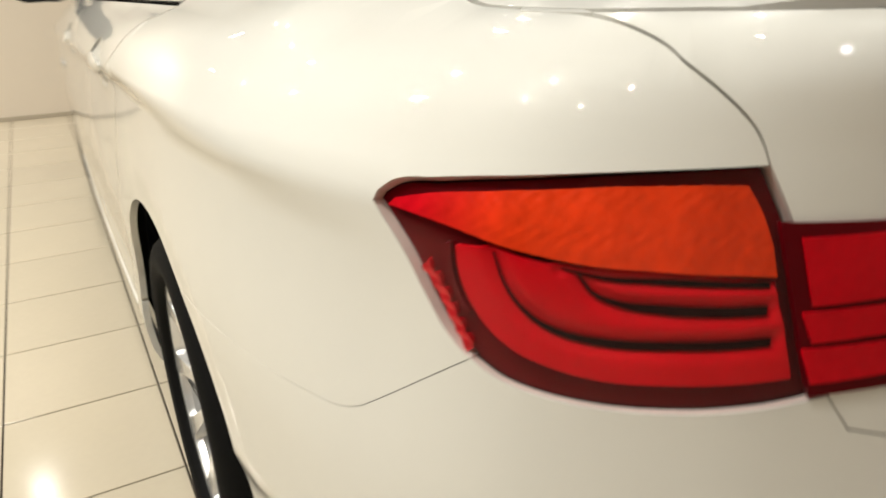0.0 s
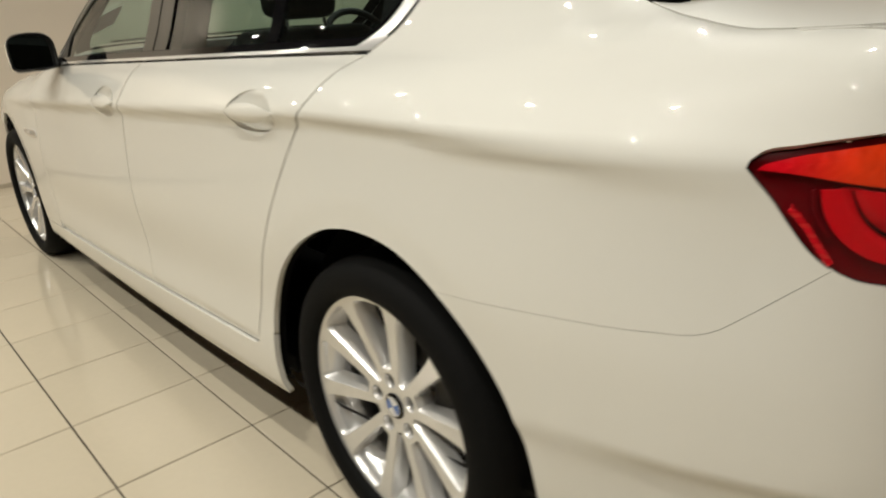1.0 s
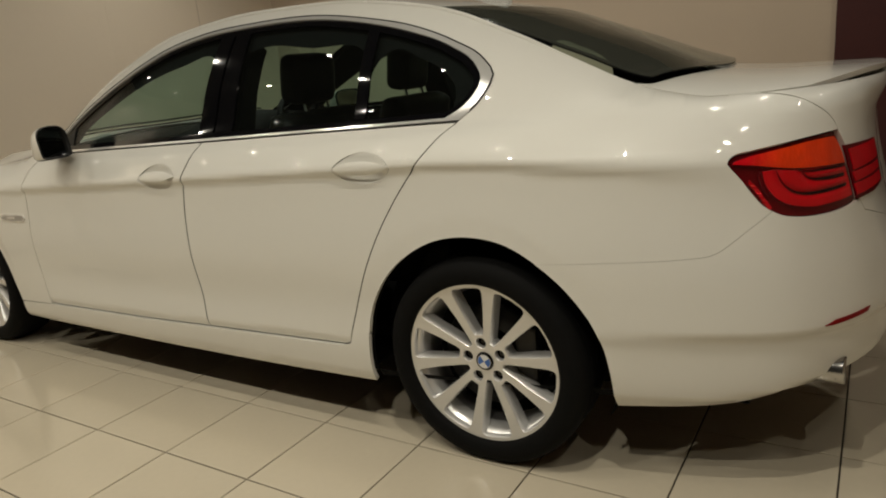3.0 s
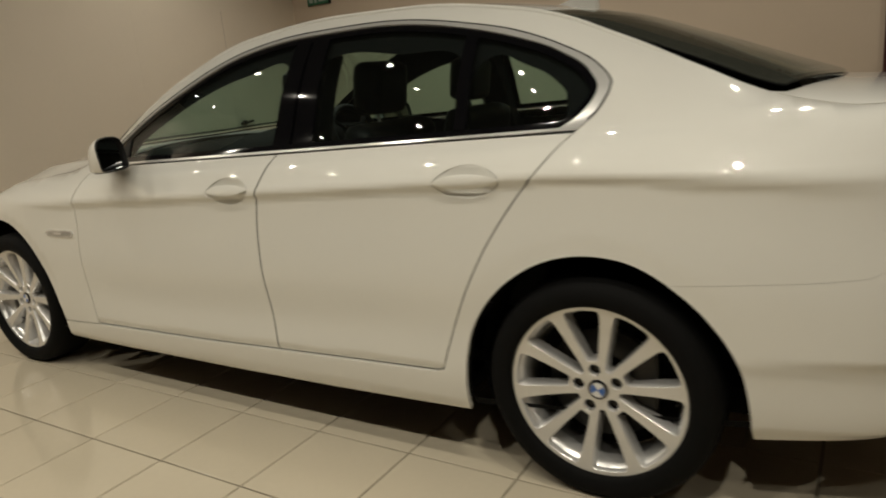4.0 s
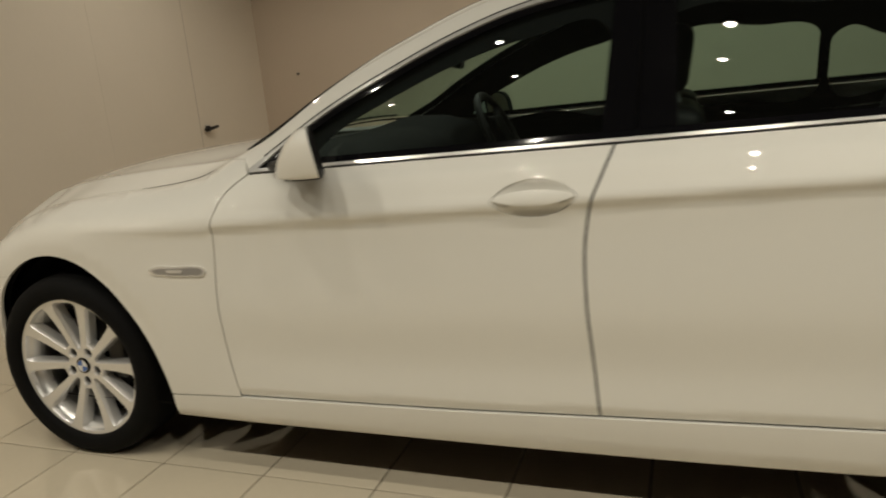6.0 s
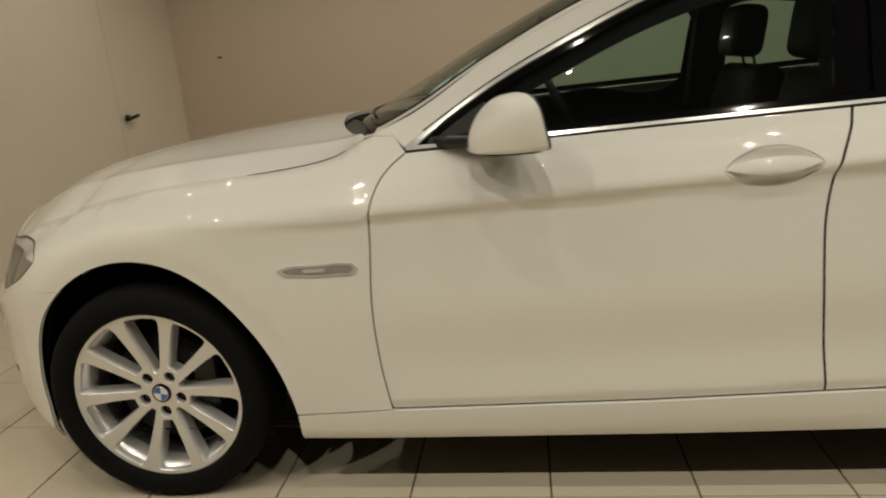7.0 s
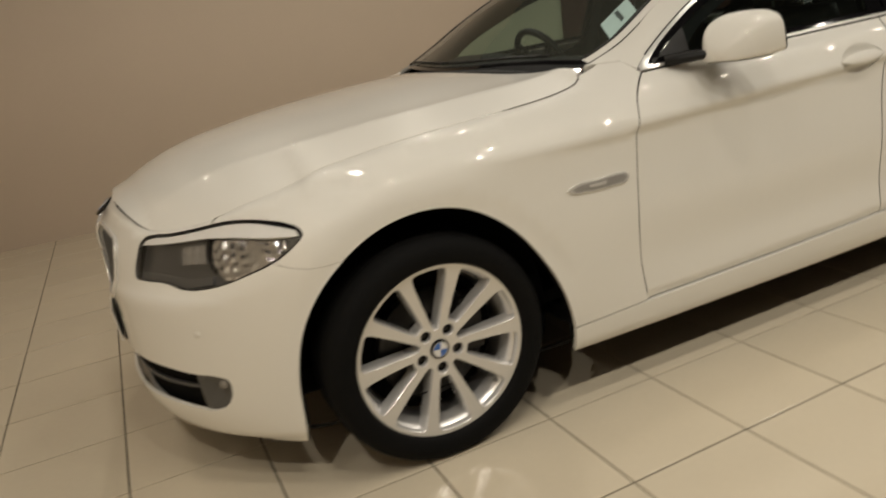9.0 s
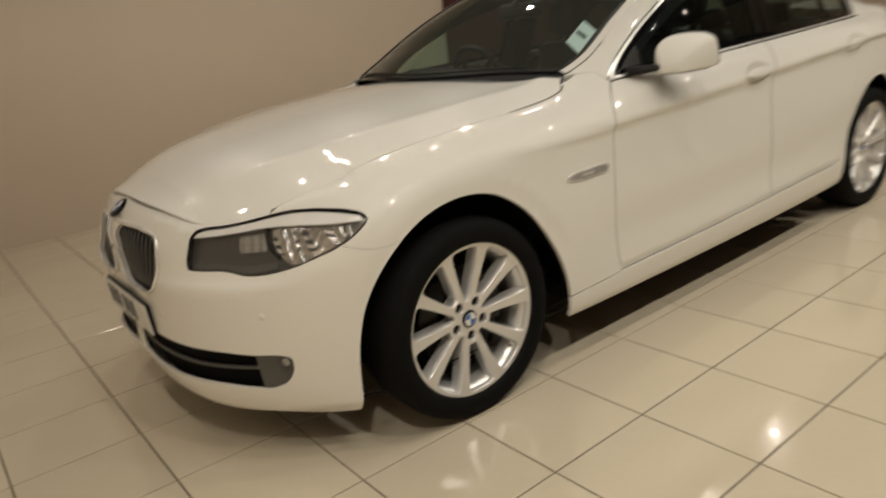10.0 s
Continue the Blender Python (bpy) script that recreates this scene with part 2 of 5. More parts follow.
def pchip(xs, ys, x):
    """Monotone cubic through (xs, ys); ys may have columns."""
    xs, ys, x = np.asarray(xs, float), np.asarray(ys, float), np.atleast_1d(np.asarray(x, float))
    one = ys.ndim == 1
    Y = ys[:, None] if one else ys
    h = np.diff(xs)
    m = slopes(np.broadcast_to(h, Y.T[:, 1:].shape), np.diff(Y, axis=0).T / h).T
    xx = np.clip(x, xs[0], xs[-1])
    i = np.clip(np.searchsorted(xs, xx, side="right") - 1, 0, len(xs) - 2)
    r = hermite(xs[i][:, None], h[i][:, None], Y[i], Y[i + 1], m[i], m[i + 1], xx[:, None])
    return r[:, 0] if one else r


def spline(pts, n, closed=False):
    """n points along a smooth curve through pts (Catmull, by chord)."""
    p = np.asarray(pts, float)
    if closed:
        p = np.concatenate([p[-2:], p, p[:3]])
    t = np.concatenate([[0], np.cumsum(np.linalg.norm(np.diff(p, axis=0), axis=1))])
    h = np.diff(t)[:, None]
    d = np.diff(p, axis=0) / h
    m = np.concatenate([d[:1], (d[:-1] * h[1:] + d[1:] * h[:-1]) / (h[1:] + h[:-1]), d[-1:]])
    if len(p) > 2 and not closed:
        m[0], m[-1] = 1.5 * d[0] - 0.5 * m[1], 1.5 * d[-1] - 0.5 * m[-2]
    a, b = (t[2], t[-3]) if closed else (t[0], t[-1])
    x = np.linspace(a, b, n, endpoint=not closed)
    i = np.clip(np.searchsorted(t, x, side="right") - 1, 0, len(t) - 2)
    return hermite(t[i][:, None], h[i], p[i], p[i + 1], m[i], m[i + 1], x[:, None])


def join(*parts):
    """A loop from pieces that follow one another, without doubled ends."""
    out = []
    for piece in parts:
        for q in np.asarray(piece, float):
            if not out or np.linalg.norm(q - out[-1]) > 1e-5:
                out.append(q)
    if np.linalg.norm(out[0] - out[-1]) < 1e-5:
        out.pop()
    return np.array(out)


def resample(loop, step):
    """A closed loop with its corners kept and long edges split."""
    out = []
    for a, b in zip(loop, np.roll(loop, -1, axis=0)):
        k = max(1, int(np.ceil(np.linalg.norm(b - a) / step)))
        out += [a + (b - a) * j / k for j in range(k)]
    return np.array(out)


def area(loop):
    x, y = loop[:, 0], loop[:, 1]
    return 0.5 * np.sum(x * np.roll(y, -1) - y * np.roll(x, -1))


def inset(loop, d):
    """A counter-clockwise loop moved inwards by d."""
    a, b = np.roll(loop, 1, axis=0), np.roll(loop, -1, axis=0)
    e1, e2 = loop - a, b - loop
    e1 /= np.linalg.norm(e1, axis=1)[:, None] + 1e-9
    e2 /= np.linalg.norm(e2, axis=1)[:, None] + 1e-9
    n1, n2 = np.stack([-e1[:, 1], e1[:, 0]], 1), np.stack([-e2[:, 1], e2[:, 0]], 1)
    k = n1 + n2
    return loop + k / np.maximum((k * k).sum(1), 0.5)[:, None] * 2 * d


def inside(loops, q):
    """Which points q lie inside the loops (even-odd)."""
    hit = np.zeros(len(q), bool)
    for loop in loops:
        for (x0, y0), (x1, y1) in zip(loop, np.roll(loop, -1, axis=0)):
            if y0 != y1:
                c = (y0 > q[:, 1]) != (y1 > q[:, 1])
                hit ^= c & (q[:, 0] < (x1 - x0) * (q[:, 1] - y0) / (y1 - y0) + x0)
    return hit


def fill(loops, step):
    """Points and triangles that fill loops in the plane; also the edge rings."""
    pts, edges, rings = [], [], []
    for loop in loops:
        k = len(pts)
        pts += [tuple(p) for p in loop]
        ring = list(range(k, k + len(loop)))
        rings.append(ring)
        edges += list(zip(ring, ring[1:] + ring[:1]))
    al = np.concatenate(loops)
    lo, hi = al.min(0), al.max(0)
    gx, gy = np.meshgrid(np.arange(lo[0] + step / 2, hi[0], step), np.arange(lo[1] + step / 2, hi[1], step))
    gx[::2] += step / 2
    g = np.stack([gx.ravel(), gy.ravel()], 1)
    g = g[inside(loops, g)]
    far = np.ones(len(g), bool)
    for c in range(0, len(g), 2000):
        far[c:c + 2000] = ((g[c:c + 2000, None] - al[None]) ** 2).sum(-1).min(1) > (0.55 * step) ** 2
    pts += [tuple(p) for p in g[far]]
    v, _, f, ov, _, _ = delaunay_2d_cdt([Vector(p) for p in pts], edges, [], 0, 1e-6)
    v = np.array([tuple(p) for p in v])
    f = np.array([tuple(t) for t in f])
    back = {}
    for i, src in enumerate(ov):
        for o in src:
            back[o] = i
    mid = v[f].mean(1)
    f = f[inside(loops, mid)]
    return v, f, [[back[i] for i in ring] for ring in rings]


def surface_normals(surface, v, e=2e-3):
    """Outward unit normals of a surface at rows of its own plane."""
    n = np.cross(surface(v + (e, 0)) - surface(v - (e, 0)), surface(v + (0, e)) - surface(v - (0, e)))
    return n / (np.linalg.norm(n, axis=1)[:, None] + 1e-12)


def lift(name, loops, surface, mat, parent, label="", step=0.025, edge=0.012, gap=0.0, offset=0.0, flange=0.014, mirror=False, solid=0.0):
    """A panel: loops of the surface's own plane, filled and laid on it, with a turned-in edge.
    surface(q) gives places; mirror: both halves of the car in one mesh."""
    done = []
    for i, loop in enumerate(loops):
        loop = resample(np.asarray(loop, float), edge)
        if (area(loop) > 0) != (i == 0):
            loop = loop[::-1]
        done.append(inset(loop, gap) if gap else loop)
    v, f, rings = fill(done, step)
    p = surface(v)
    e = 1e-3
    n = np.cross(surface(v + (e, 0)) - p, surface(v + (0, e)) - p)
    n /= np.linalg.norm(n, axis=1)[:, None] + 1e-12
    p = p + n * offset
    verts, faces, shade = [*p], [tuple(t) for t in f], surface_normals(surface, v)
    shade = [*shade]
    a, b, c = v[f[0]]
    if (b[0] - a[0]) * (c[1] - a[1]) - (b[1] - a[1]) * (c[0] - a[0]) < 0:
        faces = [t[::-1] for t in faces]
    depth = solid or flange
    if depth:
        for ring in rings:
            k, m = len(verts), len(ring)
            verts += [p[i] for i in ring] + [p[i] - n[i] * depth for i in ring]
            for j in range(m):
                j2 = (j + 1) % m
                faces.append((k + j, k + m + j, k + m + j2, k + j2))
    if solid:
        k = len(verts)
        verts += [*(p - n * solid)]
        faces += [tuple(k + i for i in t[::-1]) for t in faces[:len(f)]]
    if mirror:
        k = len(verts)
        verts += [(x, -y, z) for x, y, z in verts]
        faces += [tuple(k + i for i in t[::-1]) for t in faces]
        shade += [(0, 0, 0)] * (k - len(shade))
        shade += [(a, -b, c) for a, b, c in shade]
    shade += [(0, 0, 0)] * (len(verts) - len(shade))
    return link_mesh(name, verts, faces, mat, parent, label, normals=shade)


def both(ob):
    """The same part on the car's other side."""
    me = ob.data.copy()
    me.transform(Matrix.Diagonal((1, -1, 1, 1)))
    me.flip_normals()
    if "custom_normal" in me.attributes:
        me.attributes.remove(me.attributes["custom_normal"])
    twin = new(ob.name.split(".")[0], me)
    twin.parent, twin.visible_shadow = ob.parent, ob.visible_shadow
    for key in ("label",):
        if key in ob:
            twin[key] = ob[key]
    return twin


def tube(name, pts, radius, mat, parent, label="", ring=8, closed=False, flat=1.0):
    """A round bar along points."""
    pts = [Vector(p) for p in pts]
    n = len(pts)
    verts, faces = [], []
    for i, p in enumerate(pts):
        a, b = (pts[(i - 1) % n], pts[(i + 1) % n]) if closed else (pts[max(i - 1, 0)], pts[min(i + 1, n - 1)])
        t = (b - a).normalized()
        u = t.cross(Vector((0, 0, 1)))
        u = (u if u.length > 1e-3 else t.cross(Vector((0, 1, 0)))).normalized()
        w = u.cross(t)
        r = radius[i] if isinstance(radius, (list, tuple)) else radius
        verts += [p + u * (r * math.cos(2 * math.pi * j / ring)) + w * (r * flat * math.sin(2 * math.pi * j / ring)) for j in range(ring)]
    for i in range(n if closed else n - 1):
        for j in range(ring):
            a, b, i2 = j, (j + 1) % ring, (i + 1) % n
            faces.append((i * ring + a, i * ring + b, i2 * ring + b, i2 * ring + a))
    if not closed:
        faces += [tuple(range(ring))[::-1], tuple((n - 1) * ring + j for j in range(ring))]
    return link_mesh(name, verts, faces, mat, parent, label)


def lathe(profile, n, axis="y"):
    """Verts and faces of (radius, along) spun round the axis."""
    verts, faces = [], []
    k = len(profile)
    for i in range(n):
        c, s = math.cos(2 * math.pi * i / n), math.sin(2 * math.pi * i / n)
        verts += [(r * c, a, r * s) if axis == "y" else (r * c, r * s, a) for r, a in profile]
    for i in range(n):
        for j in range(k - 1):
            a, b = i * k + j, ((i + 1) % n) * k + j
            faces.append((a, b, b + 1, a + 1))
    return verts, faces


# ---------------------------------------------------------------- the car's outer skin
# The plan outline (greatest width) of the side, from the nose's middle to the tail's middle.
PLAN = spline([(-2.320, 0.0), (-2.306, -0.22), (-2.245, -0.45), (-2.115, -0.650), (-1.97, -0.786), (-1.80, -0.879), (-1.62, -0.905), (-1.40, -0.921),
               (-1.0, -0.934), (-0.5, -0.938), (0.3, -0.940), (0.95, -0.936), (1.40, -0.930), (1.70, -0.915), (1.95, -0.882), (2.16, -0.830),
               (2.32, -0.755), (2.43, -0.64), (2.51, -0.47), (2.56, -0.25), (2.575, 0.0)], 1200)
ARC = np.concatenate([[0], np.cumsum(np.linalg.norm(np.diff(PLAN, axis=0), axis=1))])
TAIL = ARC[-1]


def plan_s(x):
    return float(np.interp(x, PLAN[:, 0], ARC))


# Sections: (x of the outline, nine pairs of inset and height from the sill's lower edge to the shoulder)
LOWER = [
    (-2.320, ((0.135, 0.155), (0.076, 0.200), (0.046, 0.300), (0.050, 0.400), (0.050, 0.500), (0.046, 0.566), (0.044, 0.620), (0.042, 0.690), (0.072, 0.752))),
    (-2.110, ((0.085, 0.140), (0.030, 0.175), (0.004, 0.280), (0.000, 0.390), (0.000, 0.480), (0.001, 0.566), (0.022, 0.602), (0.056, 0.672), (0.088, 0.735))),
    (-1.800, ((0.026, 0.155), (0.012, 0.205), (0.010, 0.300), (0.004, 0.420), (0.000, 0.530), (0.002, 0.640), (0.014, 0.715), (0.042, 0.762), (0.100, 0.802))),
    (-1.484, ((0.030, 0.165), (0.018, 0.240), (0.010, 0.320), (0.002, 0.450), (0.000, 0.620), (0.002, 0.735), (0.010, 0.795), (0.030, 0.838), (0.078, 0.872))),
    (-1.000, ((0.036, 0.180), (0.014, 0.215), (0.007, 0.285), (0.002, 0.420), (0.000, 0.580), (0.0070, 0.800), (0.001, 0.829), (0.020, 0.866), (0.068, 0.912))),
    (-0.700, ((0.036, 0.180), (0.012, 0.222), (0.004, 0.300), (0.008, 0.420), (0.000, 0.580), (0.0125, 0.812), (0.000, 0.842), (0.016, 0.880), (0.050, 0.932))),
    (0.300, ((0.036, 0.182), (0.012, 0.236), (0.003, 0.326), (0.010, 0.440), (0.000, 0.600), (0.0135, 0.860), (0.000, 0.888), (0.016, 0.925), (0.044, 0.972))),
    (1.000, ((0.036, 0.194), (0.012, 0.250), (0.004, 0.342), (0.008, 0.460), (0.000, 0.620), (0.0135, 0.892), (0.000, 0.920), (0.016, 0.956), (0.048, 0.996))),
    (1.484, ((0.040, 0.220), (0.022, 0.280), (0.010, 0.350), (0.000, 0.470), (0.000, 0.650), (0.0140, 0.914), (0.002, 0.941), (0.022, 0.976), (0.060, 1.014))),
    (1.900, ((0.055, 0.240), (0.026, 0.285), (0.008, 0.440), (0.000, 0.476), (0.000, 0.620), (0.0160, 0.886), (0.005, 0.926), (0.031, 0.968), (0.080, 1.018))),
    (2.160, ((0.070, 0.255), (0.030, 0.295), (0.013, 0.456), (0.000, 0.480), (0.004, 0.600), (0.0315, 0.864), (0.0300, 0.910), (0.060, 0.968), (0.105, 1.024))),
    (2.430, ((0.090, 0.300), (0.030, 0.335), (0.013, 0.460), (0.000, 0.484), (0.012, 0.600), (0.042, 0.760), (0.062, 0.890), (0.082, 0.970), (0.105, 1.034))),
    (2.575, ((0.110, 0.300), (0.040, 0.340), (0.013, 0.462), (0.000, 0.486), (0.020, 0.600), (0.090, 0.740), (0.122, 0.880), (0.128, 0.980), (0.092, 1.045))),
]
# Over the shoulder: waist, mid glass, upper glass, roof edge; (x, half width of the waist, its height, half width of the edge, its height)
CABIN = [(-0.70, 0.845, 0.972, 0.742, 1.058), (-0.488, 0.850, 0.979, 0.722, 1.181), (-0.244, 0.854, 0.988, 0.690, 1.298), (0.09, 0.857, 1.001, 0.640, 1.412),
         (0.489, 0.857, 1.016, 0.602, 1.451), (0.809, 0.850, 1.026, 0.590, 1.446), (1.187, 0.828, 1.036, 0.578, 1.396), (1.344, 0.815, 1.040, 0.572, 1.353),
         (1.484, 0.802, 1.046, 0.566, 1.292), (1.70, 0.785, 1.052, 0.560, 1.200), (1.90, 0.765, 1.060, 0.556, 1.118)]
# Hood and boot edges: (x of the outline, inset of the edge, its height)
EDGES = [(-2.320, 0.114, 0.800), (-2.29, 0.108, 0.778), (-2.20, 0.102, 0.748), (-2.110, 0.115, 0.762), (-1.97, 0.150, 0.808), (-1.800, 0.200, 0.845),
         (-1.60, 0.185, 0.884), (-1.44, 0.160, 0.908), (-1.000, 0.145, 0.948), (-0.90, 0.155, 0.968), (-0.84, 0.205, 1.002),
         (2.02, 0.270, 1.084), (2.160, 0.215, 1.066), (2.430, 0.170, 1.071), (2.575, 0.082, 1.078)]


def upper_rows():
    rows = []
    low_s = [plan_s(r[0]) if i else 0.0 for i, r in enumerate(LOWER)]
    low_s[-1] = TAIL
    table = np.array([[p for pair in r[1] for p in pair] for r in LOWER])
    for x, d, z in EDGES:
        s = 0.0 if x < -2.31 else TAIL if x > 2.57 else plan_s(x)
        d8, z8 = pchip(low_s, table, s)[0][-2:]
        rows.append((s, [(d8 + (d - d8) * f, z8 + (z - z8) * (1 - (1 - f) ** 1.8)) for f in (0.22, 0.48, 0.75, 1.0)]))
    for x, yw, zw, ye, ze in CABIN:
        s = plan_s(x)
        w = float(-np.interp(s, ARC, PLAN[:, 1]))
        row = []
        for f, out in ((0.0, 0.0), (0.48, 0.030), (0.84, 0.026), (1.0, 0.0)):
            row.append((w - (yw + (ye - yw) * f + out * min(1, (ze - zw) / 0.35)), zw + (ze - zw) * f))
        rows.append((s, row))
    rows.sort(key=lambda r: r[0])
    return low_s, table, [r[0] for r in rows], np.array([[p for pair in r[1] for p in pair] for r in rows])


LOW_S, LOW_T, UP_S, UP_T = upper_rows()


def section(s):
    """Insets and heights of the 13 levels at s."""
    a, b = pchip(LOW_S, LOW_T, s), pchip(UP_S, UP_T, s)
    t = np.concatenate([a, b], 1)
    return t[:, 0::2], np.maximum.accumulate(t[:, 1::2] + 1e-5 * np.arange(13), axis=1)


def skin(q):
    """Places on the near side's skin for rows of (s, z)."""
    q = np.atleast_2d(np.asarray(q, float))
    s = np.clip(np.abs(q[:, 0]), 0, TAIL - 1e-6)
    d, z = section(s)
    zz = np.clip(q[:, 1], z[:, 0], z[:, -1])
    h = np.maximum(np.diff(z, axis=1), 1e-6)
    m = slopes(h, np.diff(d, axis=1) / h)
    k = np.clip((zz[:, None] >= z[:, 1:-1]).sum(1), 0, 11)
    r = np.arange(len(s))
    dd = hermite(z[r, k], h[r, k], d[r, k], d[r, k + 1], m[r, k], m[r, k + 1], zz)
    e = 0.02
    # a lip round each wheel arch turns inward towards the opening
    for hub, turn in ((-1.484, 0.13), (1.484, 0.07)):
        away = np.hypot(np.interp(s, ARC, PLAN[:, 0]) - hub, zz - 0.33)
        dd = dd + turn * np.clip(0.450 - away, 0, 0.05) * np.clip((zz - 0.36) / 0.15, 0, 1)
    x, y = np.interp(s, ARC, PLAN[:, 0]), np.interp(s, ARC, PLAN[:, 1])
    lo, hi = np.clip(s - e, 0, TAIL), np.clip(s + e, 0, TAIL)
    tx, ty = np.interp(hi, ARC, PLAN[:, 0]) - np.interp(lo, ARC, PLAN[:, 0]), np.interp(hi, ARC, PLAN[:, 1]) - np.interp(lo, ARC, PLAN[:, 1])
    ty = np.where(s < e, -1.0, np.where(s > TAIL - e, 1.0, ty))
    tx = np.where((s < e) | (s > TAIL - e), 0.0, tx)
    ln = np.hypot(tx, ty)
    return np.stack([x - ty / ln * dd, np.minimum(y + tx / ln * dd, 0.0), zz], 1)


def edge_z(s):
    """Height of the skin's upper edge at s."""
    return section(np.atleast_1d(s))[1][:, -1]


def low_z(s):
    return section(np.atleast_1d(s))[1][:, 0]


def sz(pts):
    """(x, z) on the side as (s, z)."""
    p = np.atleast_2d(np.asarray(pts, float))
    lo, hi = np.full(len(p), 0.15), np.full(len(p), TAIL - 0.1)
    for _ in range(30):
        mid = (lo + hi) / 2
        less = skin(np.stack([mid, p[:, 1]], 1))[:, 0] < p[:, 0]
        lo, hi = np.where(less, mid, lo), np.where(less, hi, mid)
    return np.stack([lo, p[:, 1]], 1)


def yz(pts, tail=False):
    """(y, z) on the nose or tail, y the distance from the middle, as (s, z)."""
    p = np.atleast_2d(np.asarray(pts, float))
    lo, hi = np.full(len(p), 0.0), np.full(len(p), 1.2)
    for _ in range(30):
        mid = (lo + hi) / 2
        less = -skin(np.stack([TAIL - mid if tail else mid, p[:, 1]], 1))[:, 1] < p[:, 0]
        lo, hi = np.where(less, mid, lo), np.where(less, hi, mid)
    return np.stack([TAIL - lo if tail else lo, p[:, 1]], 1)


# Canopy: windscreen, roof and rear window are one height field between the roof edges.
ROOF_X = [-1.05, -0.93, -0.70, -0.45, -0.20, 0.02, 0.30, 0.60, 0.95, 1.30, 1.60, 1.90, 2.06]
ROOF_Z = [0.985, 1.032, 1.148, 1.276, 1.383, 1.454, 1.483, 1.485, 1.457, 1.395, 1.292, 1.175, 1.112]
EDGE_X = [-0.95, -0.85, -0.70, -0.488, -0.244, 0.09, 0.489, 0.809, 1.187, 1.344, 1.484, 1.70, 1.90, 2.06]
EDGE_Y = [0.70, 0.712, 0.742, 0.722, 0.690, 0.640, 0.602, 0.590, 0.578, 0.572, 0.566, 0.560, 0.556, 0.552]
EDGE_Z = [0.972, 0.998, 1.060, 1.181, 1.298, 1.412, 1.452, 1.446, 1.396, 1.353, 1.292, 1.200, 1.118, 1.096]


def canopy(q, tune=2.6):
    q = np.atleast_2d(np.asarray(q, float))
    zc, ye, ze = pchip(ROOF_X, ROOF_Z, q[:, 0]), pchip(EDGE_X, EDGE_Y, q[:, 0]), pchip(EDGE_X, EDGE_Z, q[:, 0])
    return np.stack([q[:, 0], q[:, 1], zc - (zc - ze) * (np.abs(q[:, 1]) / ye) ** tune], 1)


HOOD_X, HOOD_Z = [-2.22, -2.15, -2.10, -2.00, -1.87, -1.44, -1.04, -0.82], [0.800, 0.832, 0.860, 0.902, 0.936, 0.996, 1.024, 1.026]
CREASE_X, CREASE_Y = [-2.25, -2.02, -1.80, -1.60, -1.34, -1.00, -0.80], [0.33, 0.410, 0.502, 0.570, 0.622, 0.642, 0.655]
HOOD_K = [0.17, 0.191, 0.202, 0.163, 0.118, 0.072, 0.058, 0.028]


def hood_top(q):
    q = np.atleast_2d(np.asarray(q, float))
    y = np.abs(q[:, 1])
    z = pchip(HOOD_X, HOOD_Z, q[:, 0]) - pchip(HOOD_X, HOOD_K, q[:, 0]) * (y / 0.65) ** 2.3
    ridge = pchip(CREASE_X, CREASE_Y, q[:, 0])
    z = z + 0.0155 * np.clip((q[:, 0] + 2.2) / 0.45, 0.15, 1) * (np.exp(-np.sqrt((y - ridge) ** 2 + 0.010 ** 2) / 0.075))
    if len(HOOD_FIT):
        hx, hy, dz = HOOD_FIT
        z = z + np.interp(q[:, 0], hx, dz) * np.clip(y / np.interp(q[:, 0], hx, hy), 0, 1.02) ** 3
    return np.stack([q[:, 0], q[:, 1], z], 1)


def edge_fit(surface, s):
    """What a top surface needs to meet the skin's upper edge along s."""
    p = skin(np.stack([s, edge_z(s)], 1))
    return p[:, 0], -p[:, 1], p[:, 2] - surface(p[:, :2])[:, 2]


HOOD_FIT = ()
HOOD_FIT = edge_fit(hood_top, np.linspace(0.52, plan_s(-0.86), 80))


BOOT_X, BOOT_Z = [1.95, 2.06, 2.2, 2.35, 2.47, 2.50], [1.125, 1.112, 1.104, 1.102, 1.100, 1.092]


def boot_top(q):
    q = np.atleast_2d(np.asarray(q, float))
    y = np.abs(q[:, 1])
    z = pchip(BOOT_X, BOOT_Z, q[:, 0]) - 0.018 * (y / 0.6) ** 2.4
    if len(BOOT_FIT):
        hx, hy, dz = BOOT_FIT
        z = z + np.interp(q[:, 0], hx, dz) * np.clip(y / np.interp(q[:, 0], hx, hy), 0, 1.02) ** 4
    return np.stack([q[:, 0], q[:, 1], z], 1)


BOOT_FIT = ()
BOOT_FIT = edge_fit(boot_top, np.linspace(plan_s(1.92), plan_s(2.44), 60))


# ---------------------------------------------------------------- the car
car = thing("car", "white four-door saloon car with silver alloy wheels, parked on tiles", "car")
AXLE, HUB_Z, TYRE_R = 1.484, 0.325, 0.334


def top_line(x0, x1, n=40):
    """The skin's upper edge between two outline places, as (s, z)."""
    s = np.linspace(plan_s(x0), plan_s(x1), n)
    return np.stack([s, edge_z(s) - 1e-4], 1)


def swell(fn, base=skin):
    """A surface that stands off the base by fn(q)."""
    def surface(q):
        q = np.atleast_2d(np.asarray(q, float))
        p, e = base(q), 1e-3
        n = np.cross(base(q + (e, 0)) - p, base(q + (0, e)) - p)
        n /= np.linalg.norm(n, axis=1)[:, None] + 1e-12
        return p + n * fn(q)[:, None]
    return surface


